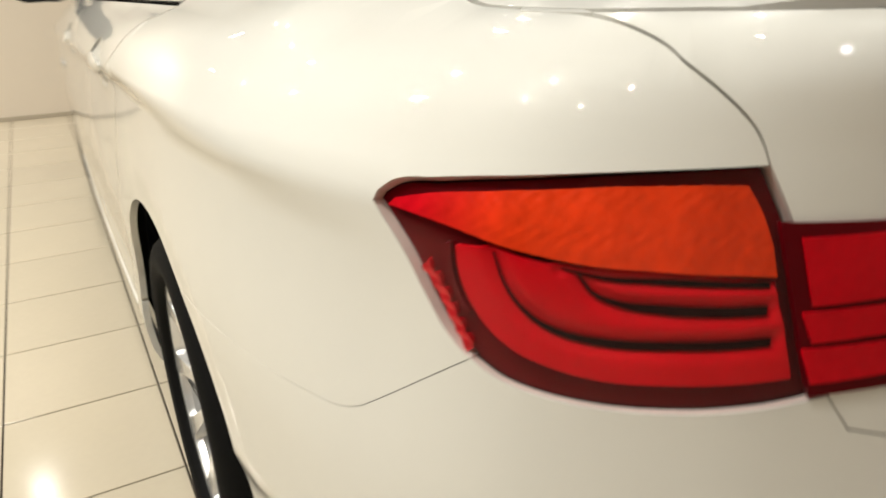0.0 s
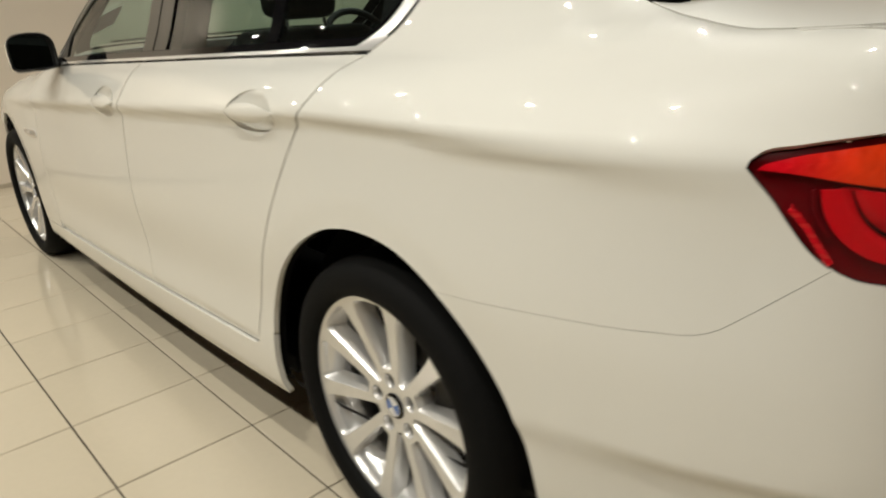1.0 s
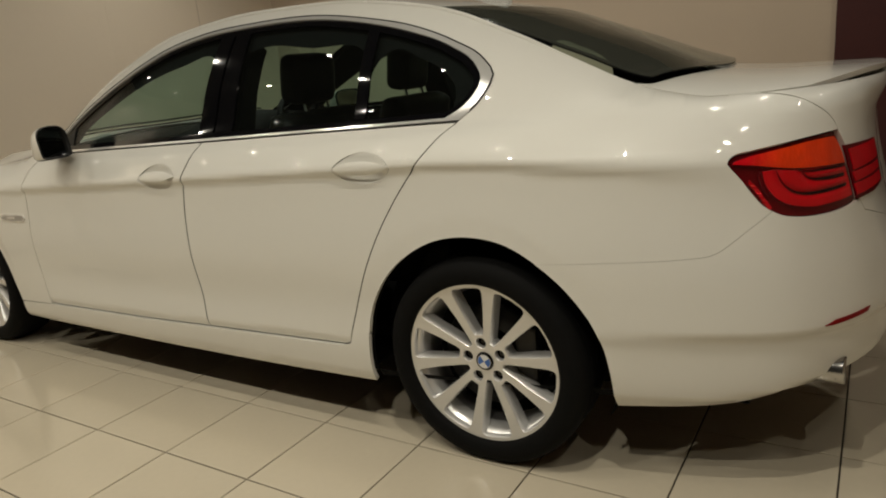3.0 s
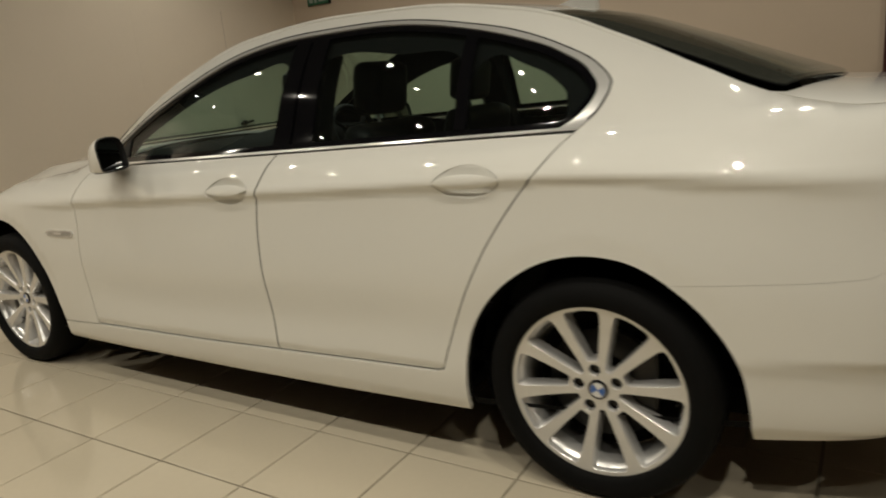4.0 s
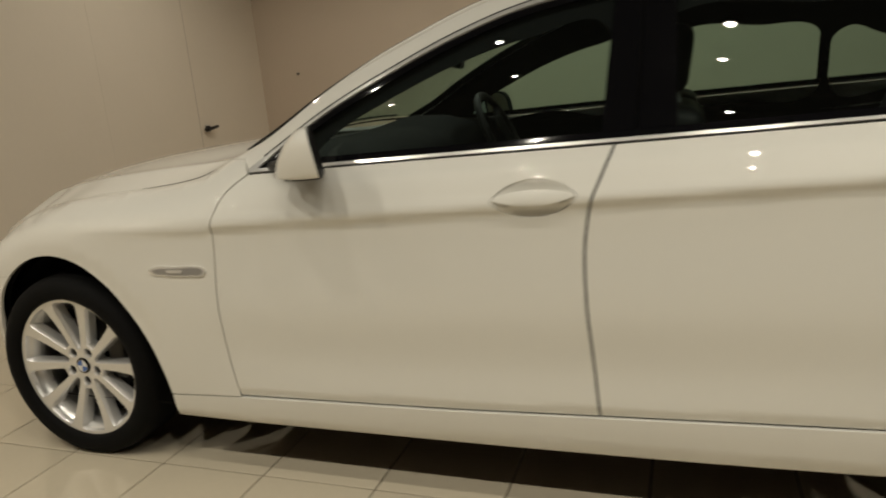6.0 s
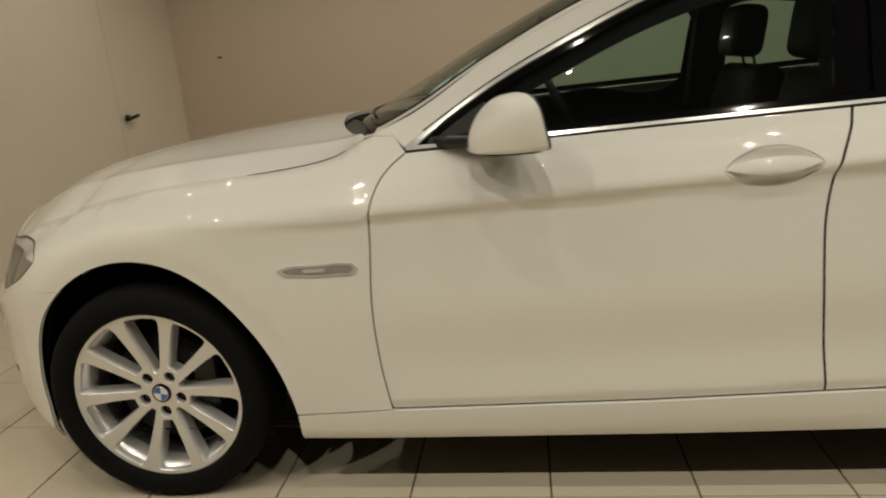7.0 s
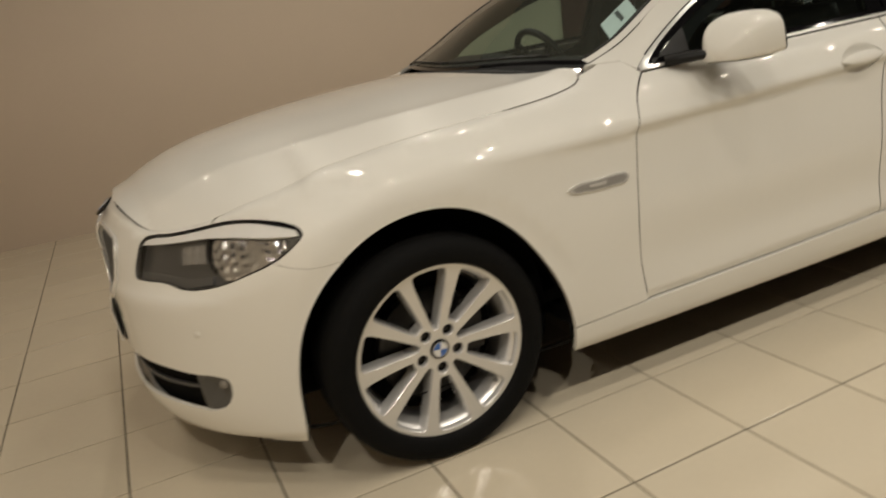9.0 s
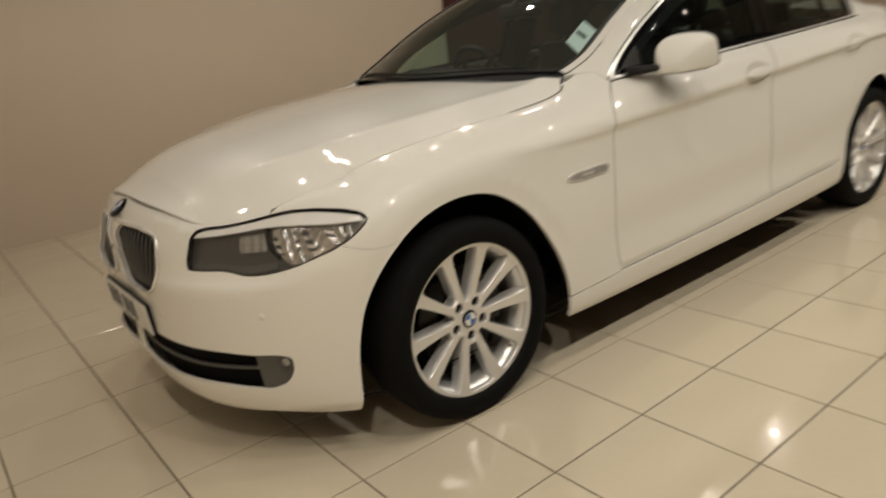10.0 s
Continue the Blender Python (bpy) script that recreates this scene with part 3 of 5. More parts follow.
def on_skin(q, off=0.0):
    return swell(lambda v: np.full(len(v), off))(q)


def stroke(pts, width, n=40, thin=1.0):
    """A band along a smooth curve, as a loop; thin: the width it starts with."""
    p = spline(pts, n)
    t = np.gradient(p, axis=0)
    t /= np.linalg.norm(t, axis=1)[:, None]
    o = np.stack([-t[:, 1], t[:, 0]], 1) * width / 2 * np.clip(np.linspace(thin, 2 - thin, n), 0, 1)[:len(p), None]
    return np.concatenate([p + o, (p - o)[::-1]])


ARCH_F = spline([(-1.061, 0.190), (-1.062, 0.274), (-1.092, 0.400), (-1.155, 0.522), (-1.264, 0.650), (-1.385, 0.720), (-1.484, 0.736), (-1.585, 0.722), (-1.697, 0.668), (-1.789, 0.584),
                 (-1.842, 0.494), (-1.874, 0.378), (-1.883, 0.250), (-1.884, 0.158)], 110)
ARCH_R = spline([(1.088, 0.200), (1.090, 0.300), (1.098, 0.388), (1.118, 0.470), (1.168, 0.558), (1.268, 0.656), (1.385, 0.714), (1.484, 0.728), (1.592, 0.713), (1.710, 0.645),
                 (1.796, 0.559), (1.851, 0.470), (1.878, 0.362), (1.886, 0.240)], 110)
FRONT_GAP = spline([(-0.788, 0.289), (-0.808, 0.430), (-0.813, 0.570), (-0.803, 0.738), (-0.789, 0.862), (-0.765, 0.915), (-0.700, 0.974)], 50)
MID_GAP = spline([(0.318, 0.316), (0.305, 0.480), (0.294, 0.640), (0.296, 0.790), (0.312, 0.880), (0.340, 0.950), (0.366, 1.012)], 50)
REAR_GAP = spline([(0.985, 0.334), (1.012, 0.344), (1.028, 0.388), (1.072, 0.504), (1.130, 0.630), (1.203, 0.760), (1.290, 0.880), (1.352, 0.950), (1.424, 1.044)], 60)
WAIST = spline([(-0.700, 0.974), (-0.2, 0.993), (0.366, 1.012), (0.9, 1.030), (1.424, 1.044)], 80)
DLO_TOP = spline([(-0.700, 0.988), (-0.600, 1.052), (-0.488, 1.120), (-0.244, 1.238), (-0.05, 1.318), (0.09, 1.363), (0.27, 1.396), (0.489, 1.408), (0.809, 1.402), (1.03, 1.368),
                  (1.187, 1.332), (1.344, 1.272), (1.452, 1.210), (1.497, 1.158), (1.482, 1.110), (1.424, 1.044)], 140)


def cut(curve, lo, hi, axis=0):
    """The stretch of a curve whose coordinate lies between two values."""
    return curve[(curve[:, axis] >= lo) & (curve[:, axis] <= hi)]


# --- door handles: outline of the recess, cut out of the door
HANDLES = {"front": (0.066, 0.278, 0.893), "rear": (1.034, 1.246, 0.926)}


def almond(which, h, k):
    ax, bx, zc = HANDLES[which]
    s0, s1 = sz([(ax, zc)])[0, 0], sz([(bx, zc)])[0, 0]
    a = np.linspace(0, 2 * np.pi, 72, endpoint=False)
    mid, hl = (s0 + s1) / 2, (s1 - s0) / 2
    return np.stack([mid + hl * k * np.cos(a), zc + 0.004 * np.cos(a) + h * np.sign(np.sin(a)) * np.abs(np.sin(a)) ** 1.5], 1), mid, hl, zc


# --- doors
GAP_X, GAP_Z = [-0.80, -0.1, 0.318, 0.65, 1.03], [0.289, 0.302, 0.316, 0.326, 0.336]


def tuck(q):
    """The doors' lowest strip leans inwards above the sill."""
    line = np.interp(np.interp(np.abs(q[:, 0]), ARC, PLAN[:, 0]), GAP_X, GAP_Z)
    return -0.0085 * np.clip(1 - (q[:, 1] - line) / 0.030, 0, 1) ** 1.2


door_skin = swell(tuck)
front_door = lift("front_door", [sz(join(FRONT_GAP, cut(WAIST, -0.70, 0.366), MID_GAP[::-1], [(-0.1, 0.302)])), almond("front", 0.045, 1.0)[0]], door_skin, PAINT, car, "glossy white front door", gap=0.0031, step=0.014, flange=0.002)
rear_door = lift("rear_door", [sz(join(MID_GAP, cut(WAIST, 0.366, 1.424), REAR_GAP[::-1], [(0.65, 0.326)])), almond("rear", 0.045, 1.0)[0]], door_skin, PAINT, car, "glossy white rear door", gap=0.0031, step=0.014, flange=0.002)

# --- sill
sill = lift("sill_panel", [sz(join(ARCH_F[ARCH_F[:, 0] > -1.07][:1], [(-1.062, 0.274), (-0.788, 0.289), (-0.1, 0.302), (0.318, 0.316), (0.65, 0.326), (0.985, 0.334), (1.012, 0.344), (1.028, 0.388), (1.098, 0.388)],
                                   [(1.090, 0.300), (1.088, 0.206), (0.6, 0.196), (0.0, 0.189), (-0.7, 0.187)]))], skin, PAINT, car, gap=0.0026, flange=0.015)

# --- front fender
LAMP_F = join(spline([(1.088, 0.738), (1.084, 0.747), (1.074, 0.755), (1.045, 0.763), (0.974, 0.7695), (0.901, 0.7735), (0.843, 0.773), (0.784, 0.767), (0.704, 0.756), (0.619, 0.7465), (0.552, 0.7425), (0.516, 0.735),
                      (0.498, 0.719), (0.490, 0.680), (0.488, 0.645), (0.495, 0.629)], 64),
              spline([(0.506, 0.6255), (0.557, 0.6245), (0.637, 0.6235), (0.666, 0.6185), (0.694, 0.612), (0.730, 0.610), (0.784, 0.6145), (0.857, 0.629), (0.925, 0.650), (1.000, 0.677), (1.045, 0.702), (1.078, 0.726)], 50))
fore = ARCH_F[ARCH_F[:, 0] < -1.55]
split_f = (-1.716, float(np.interp(1.716, -fore[:, 0], fore[:, 1])))
seam_f = sz(spline([(-1.876, 0.674), (-1.824, 0.657), (-1.771, 0.6515), split_f], 16))
i_seam = int(np.argmin(np.hypot(*(LAMP_F - (1.003, 0.678)).T)))
i_top = int(np.argmin(np.hypot(*(LAMP_F - (0.78, 0.7695)).T)))
order = list(range(i_seam, len(LAMP_F))) + list(range(0, i_top + 1))
fender_lamp = LAMP_F[order]
arch_up = sz(cut(ARCH_F[ARCH_F[:, 1] > 0.2739], -1.710, -1.06))
fender_top = np.stack([np.linspace(0.80, plan_s(-0.86), 60), edge_z(np.linspace(0.80, plan_s(-0.86), 60)) - 1e-4], 1)
front_fender = lift("front_fender", [join(sz([(-0.788, 0.289)]), sz(FRONT_GAP), sz([(-0.735, 1.012)]), sz([(-0.80, 1.012)]), fender_top[::-1], fender_lamp[::-1], seam_f, arch_up[::-1])],
                    skin, PAINT, car, gap=0.0011, flange=0.014)

# --- side frame: roof rail, rear pillar and rear quarter in one pressing
LAMP_R = sz(join(spline([(2.376, 0.9645), (2.392, 0.926), (2.412, 0.862), (2.432, 0.780)], 24),
                 spline([(2.415, 0.774), (2.392, 0.770), (2.364, 0.7685), (2.332, 0.770), (2.308, 0.7735), (2.281, 0.780), (2.256, 0.793), (2.233, 0.812), (2.209, 0.843), (2.187, 0.876), (2.167, 0.902), (2.158, 0.915)], 56),
                 spline([(2.160, 0.923), (2.168, 0.932), (2.205, 0.941), (2.271, 0.952), (2.316, 0.9585), (2.353, 0.9625), (2.374, 0.9645)], 40)))
k_low = int(np.argmin(np.hypot(*(LAMP_R - sz([(2.256, 0.793)])).T)))
k_br = int(np.argmin(np.hypot(*(LAMP_R - sz([(2.432, 0.780)])).T)))
quarter_lamp = np.concatenate([LAMP_R[k_low:], LAMP_R[:1]])
BOOT_GAP = sz(spline([(2.205, 1.0655), (2.252, 1.0605), (2.304, 1.0435), (2.340, 1.0195), (2.362, 0.995), (2.376, 0.9645)], 28))
aft = ARCH_R[ARCH_R[:, 0] > 1.55]
SEAM_R = sz(spline([(1.690, float(np.interp(1.690, aft[:, 0], aft[:, 1]))), (1.90, 0.673), (2.075, 0.684), (2.128, 0.691), (2.146, 0.699), (2.170, 0.718), (2.215, 0.757), (2.256, 0.793)], 40))
arch_r_up = sz(cut(ARCH_R[ARCH_R[:, 1] > 0.3879], 1.0, 1.684))
side_frame = lift("rear_quarter_panel", [join(sz([(-0.795, 1.014), (-0.735, 1.014), (-0.703, 0.984)]), sz(DLO_TOP), sz(REAR_GAP[::-1][:-2]), sz([(1.098, 0.388)]), arch_r_up, SEAM_R, quarter_lamp, BOOT_GAP[::-1],
                                              top_line(-0.835, 2.170, 160)[::-1])], skin, PAINT, car, "white rear quarter and roof rail", gap=0.0009, step=0.022)

pillar_foot = tube("pillar_joint", on_skin(sz(join(spline([(-0.822, 1.013), (-0.795, 1.013), (-0.735, 1.013)], 10), [(-0.704, 0.985)])), -0.0018), 0.0032, PAINT, car, ring=8)
both(pillar_foot)

rail_q = top_line(-0.60, 1.86, 90)
moulding = tube("roof_moulding", on_skin(rail_q, -0.0045), np.concatenate([np.linspace(0.003, 0.0095, 12), np.full(66, 0.0095), np.linspace(0.0095, 0.003, 12)]).tolist(), PAINT, car, "rounded white roof moulding", ring=14)
both(moulding)

# --- front bumper with its openings
KIDNEY = spline([(0.055, 0.718), (0.15, 0.730), (0.26, 0.724), (0.334, 0.706), (0.354, 0.645), (0.338, 0.570), (0.290, 0.541), (0.16, 0.534), (0.068, 0.546), (0.040, 0.60), (0.036, 0.66)], 80, closed=True)
INTAKE = join(spline([(0.02, 0.395), (0.25, 0.393), (0.45, 0.388), (0.60, 0.382), (0.70, 0.374), (0.765, 0.372), (0.805, 0.360), (0.806, 0.325), (0.775, 0.279), (0.730, 0.262), (0.66, 0.264), (0.55, 0.271),
                      (0.40, 0.272), (0.20, 0.270), (0.02, 0.268)], 110))
s_end = np.linspace(0, 0.78, 50)
nose_top = np.stack([s_end, edge_z(s_end) - 1e-4], 1)
arch_low_f = sz(ARCH_F[(ARCH_F[:, 0] < -1.722)])
s_bot = np.linspace(0.0, arch_low_f[-1, 0] - 0.002, 60)
bumper_lamp = np.concatenate([LAMP_F[i_top:i_seam + 1]])
front_bumper = lift("front_bumper", [join(nose_top, bumper_lamp, seam_f, arch_low_f, np.stack([s_bot, low_z(s_bot) + 1e-4], 1)[::-1]), KIDNEY, INTAKE], skin, PAINT, car, "glossy white front bumper",
                    mirror=True, flange=0.010, step=0.022)

# --- rear bumper
s_rb = np.linspace(TAIL, sz(ARCH_R[-1:])[0, 0] + 0.002, 60)
lamp_bottom = LAMP_R[k_br:k_low + 1]
tail_low = np.stack([np.linspace(TAIL, 5.53, 20), np.linspace(0.60, 0.748, 20)], 1)
rear_bumper = lift("rear_bumper", [join(sz(ARCH_R[ARCH_R[:, 0] > 1.696]), np.stack([s_rb, low_z(s_rb) + 1e-4], 1)[::-1], tail_low, lamp_bottom, SEAM_R[::-1])], skin, PAINT, car, "glossy white rear bumper",
                   mirror=True, flange=0.010, step=0.022)

# --- hood, roof, glass
s_h = np.linspace(0.0, plan_s(-0.86), 90)
hood_edge = skin(np.stack([s_h, edge_z(s_h)], 1))[:, :2]
cowl_line = np.array([(-1.03 + 0.20 * (y / 0.70) ** 2, -y) for y in np.linspace(0.715, 0, 24)])
half = join(hood_edge, cowl_line)
hood_loop = join(half, (half * (1, -1))[::-1])
hood = lift("hood", [hood_loop], lambda q: hood_top(q), PAINT, car, "glossy white hood", gap=0.0002, step=0.018)
s_tight = np.linspace(plan_s(-2.04), plan_s(-1.14), 40)
s_gap = np.linspace(plan_s(-1.16), plan_s(-0.88), 16)
for side in (1, -1):
    tube("hood_gap", [(x, y * side, z + 0.0004) for x, y, z in skin(np.stack([s_gap, edge_z(s_gap)], 1))], np.linspace(0.0006, 0.0013, 16).tolist(), SHELL, hood, ring=6)
    tube("hood_flange", [(x, y * side, z - 0.0036) for x, y, z in skin(np.stack([s_tight, edge_z(s_tight)], 1))], 0.0034, PAINT, hood, ring=6)
screen_base = [(-0.93 + 0.14 * (y / 0.7) ** 2, y) for y in np.linspace(-0.68, 0.68, 40)]
screen_top = [(-0.02 + 0.12 * (y / 0.62) ** 2, y) for y in np.linspace(0.604, -0.604, 40)]
side_far = [(x, float(pchip(EDGE_X, EDGE_Y, x)[0]) - 0.034) for x in np.linspace(-0.79, 0.09, 24)]
screen_loop = join(screen_base, side_far, screen_top, [(x, -y) for x, y in side_far[::-1]])
frit = lift("windscreen_frame", [screen_loop, inset(resample(screen_loop, 0.02), 0.022)], canopy, GLOSSBLACK, car, flange=0.0, offset=-0.004)
windscreen = lift("windscreen", [screen_loop], canopy, SCREEN, car, "clear laminated windscreen", gap=0.002, flange=0.0)
for side in (1, -1):
    tube("screen_trim", [(x, y * side, float(canopy([(x, y)])[0, 2]) + 0.001) for x, y in side_far], 0.005, BLACK, windscreen, ring=6)
strip = [(x, float(pchip(EDGE_X, EDGE_Y, x)[0])) for x in np.linspace(-0.80, 0.10, 30)]
pillar_strip = lift("windscreen_pillar", [join([(x, -y) for x, y in strip], [(x, -y + 0.033) for x, y in strip[::-1]])], canopy, PAINT, car, "white windscreen pillar", offset=0.001, flange=0.0, step=0.02)
both(pillar_strip)
inner_strip = lift("pillar_cover", [join([(x, -y + 0.004) for x, y in strip], [(x, -y + 0.065) for x, y in strip[::-1]])], canopy, TRIM, car, offset=-0.014, flange=0.0, step=0.02)
both(inner_strip)
rw_top = [(1.345 - 0.10 * (y / 0.55) ** 2, y) for y in np.linspace(-0.555, 0.555, 30)]
rw_side = [(x, float(pchip(EDGE_X, EDGE_Y, x)[0]) - 0.016) for x in np.linspace(1.25, 1.90, 24)]
rw_base = [(2.03 - 0.12 * (y / 0.54) ** 2, y) for y in np.linspace(0.540, -0.540, 30)]
rw_loop = join(rw_top, rw_side, rw_base, [(x, -y) for x, y in rw_side[::-1]])
roof_edge = [(x, float(pchip(EDGE_X, EDGE_Y, x)[0]) - 0.001) for x in np.linspace(0.105, 1.235, 40)]
roof_loop = join(screen_top[::-1], [(0.105, 0.628)], roof_edge, rw_top[::-1], [(x, -y) for x, y in roof_edge[::-1]], [(0.105, -0.628)])
roof = lift("roof", [roof_loop], canopy, PAINT, car, "glossy white roof", gap=0.002, step=0.035)
rear_frit = lift("rear_window_frame", [rw_loop, inset(resample(rw_loop[::-1] if area(rw_loop) < 0 else rw_loop, 0.02), 0.035)], canopy, GLOSSBLACK, car, flange=0.0, offset=-0.004)
rear_window = lift("rear_window", [rw_loop], canopy, REARGLASS, car, "tinted rear window", gap=0.002, flange=0.0)
cowl = lift("cowl_panel", [join(cowl_line * (1, -1), [(x + 0.05, -y) for x, y in screen_base], cowl_line[::-1])], lambda q: hood_top(q) - (0, 0, 0.022), BLACK, car, "black plastic cowl below the windscreen", flange=0.0, step=0.04)

# --- boot lid: the deck and its rear face
s_d = np.linspace(plan_s(1.93), TAIL, 80)
deck_edge = skin(np.stack([s_d, edge_z(s_d)], 1))[:, :2]
half = join([(x, y) for x, y in rw_base[len(rw_base) // 2:]], deck_edge)
boot_lid = lift("boot_lid", [join(half, (half * (1, -1))[::-1])], boot_top, PAINT, car, "glossy white boot lid", gap=0.002, step=0.03)
s_face = np.linspace(plan_s(2.2), TAIL, 50)
lid_face = lift("boot_lid_rear", [join(BOOT_GAP, LAMP_R[:k_br + 1], tail_low[::-1], np.stack([s_face, edge_z(s_face) - 1e-4], 1)[::-1])], skin, PAINT, car,
                mirror=True, gap=0.0018, flange=0.02)

for ob in (front_fender, side_frame, sill):
    both(ob)

# --- dark shell behind the gaps, liners and underside
shell_s = np.linspace(0.05, TAIL - 0.05, 150)
lift("body_shell", [join(np.stack([shell_s, low_z(shell_s) + 0.03], 1), np.stack([shell_s, np.minimum(edge_z(shell_s) - 0.03, 0.94)], 1)[::-1]), sz(join(ARCH_F, [(-1.70, 0.20), (-1.2, 0.20)])) + (0, 0.0), sz(join(ARCH_R, [(1.5, 0.245)]))],
     skin, SHELL, car, offset=-0.032, flange=0.0, mirror=True, step=0.05, edge=0.03)
boxpart("floor_pan", (0.02, 0, 0.25), (2.04, 1.70, 0.05), SHELL, car)
boxpart("underbody", (0.1, 0, 0.245), (4.2, 1.28, 0.08), SHELL, car)
for side in (-1, 1):
    for cx in (-AXLE, AXLE):
        prof = [(0.398, -0.80), (0.405, -0.56), (0.05, -0.56)]
        v, f = lathe(prof, 48)
        v = [(x + cx, y * (1 if side < 0 else -1), z + HUB_Z + 0.01) for x, y, z in v]
        keep = [q for q in f if min(v[i][2] for i in q) > 0.165]
        link_mesh("wheel_arch_liner", v, keep, SHELL, car)

# --- chrome round the side glass, panes, pillars
HOLE = join(spline([(-0.668, 0.986), (-0.2, 1.003), (0.366, 1.022), (0.9, 1.039), (1.376, 1.053)], 70), spline([(1.376, 1.053), (1.440, 1.100), (1.463, 1.152), (1.434, 1.197), (1.337, 1.261), (1.182, 1.318), (1.03, 1.356),
            (0.809, 1.391), (0.489, 1.397), (0.27, 1.385), (0.09, 1.352), (-0.05, 1.307), (-0.244, 1.227), (-0.488, 1.109), (-0.600, 1.040), (-0.665, 0.992)], 120))
chrome = lift("window_chrome", [sz(join(WAIST + (0, 0.002), DLO_TOP[::-1])), sz(HOLE)], skin, CHROME, car, "bright chrome surround of the side windows", offset=0.003, flange=0.008, step=0.02, gap=0.0)
joint = spline(cut(DLO_TOP, -0.66, 2)[:-2], 90)
gasket = tube("roof_gasket", on_skin(sz(joint + (0, 0.002)), 0.0022), 0.0026, SHELL, car, "thin black joint above the window chrome", ring=6)
both(gasket)
inner = inset(resample(HOLE if area(HOLE) > 0 else HOLE[::-1], 0.02), 0.019)
seal = lift("window_seal", [sz(HOLE), sz(inner)], skin, GLOSSBLACK, car, offset=-0.003, flange=0.004, step=0.02)


def span(x0a, x0b, x1a, x1b):
    """The part of the window opening between two slanted lines (x at the waist, x at the top)."""
    lean = lambda q, a, b: q[:, 0] - (a + (b - a) * (q[:, 1] - 1.0) / 0.39)
    out = []
    loop = resample(inner, 0.012)
    for line, sign in (((x0a, x0b), 1), ((x1a, x1b), -1)):
        d = lean(loop, *line) * sign
        res = []
        for i in range(len(loop)):
            j = (i + 1) % len(loop)
            if d[i] >= 0:
                res.append(loop[i])
            if (d[i] >= 0) != (d[j] >= 0):
                res.append(loop[i] + (loop[j] - loop[i]) * d[i] / (d[i] - d[j]))
        loop = np.array(res)
    return loop


pane_f = lift("window_pane", [sz(span(-0.50, -0.50, 0.335, 0.37))], skin, GLASS, front_door, "tinted front side window", offset=-0.007, flange=0.0)
pane_r = lift("window_pane", [sz(span(0.50, 0.50, 1.055, 1.045))], skin, GLASS, rear_door, "tinted rear side window", offset=-0.007, flange=0.0)
pane_q = lift("quarter_pane", [sz(span(1.085, 1.075, 3, 3))], skin, GLASS, rear_door, "small fixed quarter window", offset=-0.007, flange=0.0)
pillar_a = lift("pillar_trim", [sz(span(0.328, 0.363, 0.408, 0.428))], skin, GLOSSBLACK, front_door, "gloss black pillar trim", offset=-0.002, flange=0.01)
pillar_b = lift("pillar_trim", [sz(span(0.418, 0.438, 0.508, 0.508))], skin, GLOSSBLACK, rear_door, "gloss black pillar trim", offset=-0.002, flange=0.01)
divider = lift("window_divider", [sz(span(1.048, 1.038, 1.090, 1.080))], skin, GLOSSBLACK, rear_door, offset=-0.001, flange=0.01)
sail = lift("mirror_sail", [sz(span(-3, -3, -0.495, -0.495))], skin, BLACK, front_door, "black mirror mounting triangle", offset=-0.002, flange=0.01)


def handle(which, door):
    """A dished recess with a pull bar across it."""
    loop, mid, hl, zc = almond(which, 0.045, 1.0)
    u = lambda q: np.clip((q[:, 0] - mid) / hl, -1, 1)
    deep = lambda q: -0.020 * np.clip(1 - u(q) ** 2 - ((q[:, 1] - zc) / 0.048) ** 2, 0, 1) ** 1.1
    lift("handle_recess", [almond(which, 0.0485, 1.02)[0]], swell(lambda q: deep(q) - 0.0008), PAINT, door, "almond-shaped white handle recess", step=0.007, edge=0.006, flange=0.0)
    bar = lambda q: 0.0 + 0.010 * np.clip(1 - u(q) ** 2, 0, 1) ** 0.6 * np.clip(1 - ((q[:, 1] - zc - 0.003) / 0.024) ** 4, 0, 1) ** 0.5
    lift("door_handle", [almond(which, 0.0165, 0.99)[0] + (0, 0.003)], swell(bar), PAINT, door, "white pull handle", step=0.006, edge=0.005, flange=0.006)


handle("front", front_door)
handle("rear", rear_door)

for pane in (windscreen, rear_window, pane_f, pane_r, pane_q):
    pane.visible_shadow = False

# --- the doors' twins on the other side
for door in (front_door, rear_door):
    twin = both(door)
    for child in list(door.children):
        both(child).parent = twin
for ob in (chrome, seal):
    both(ob)


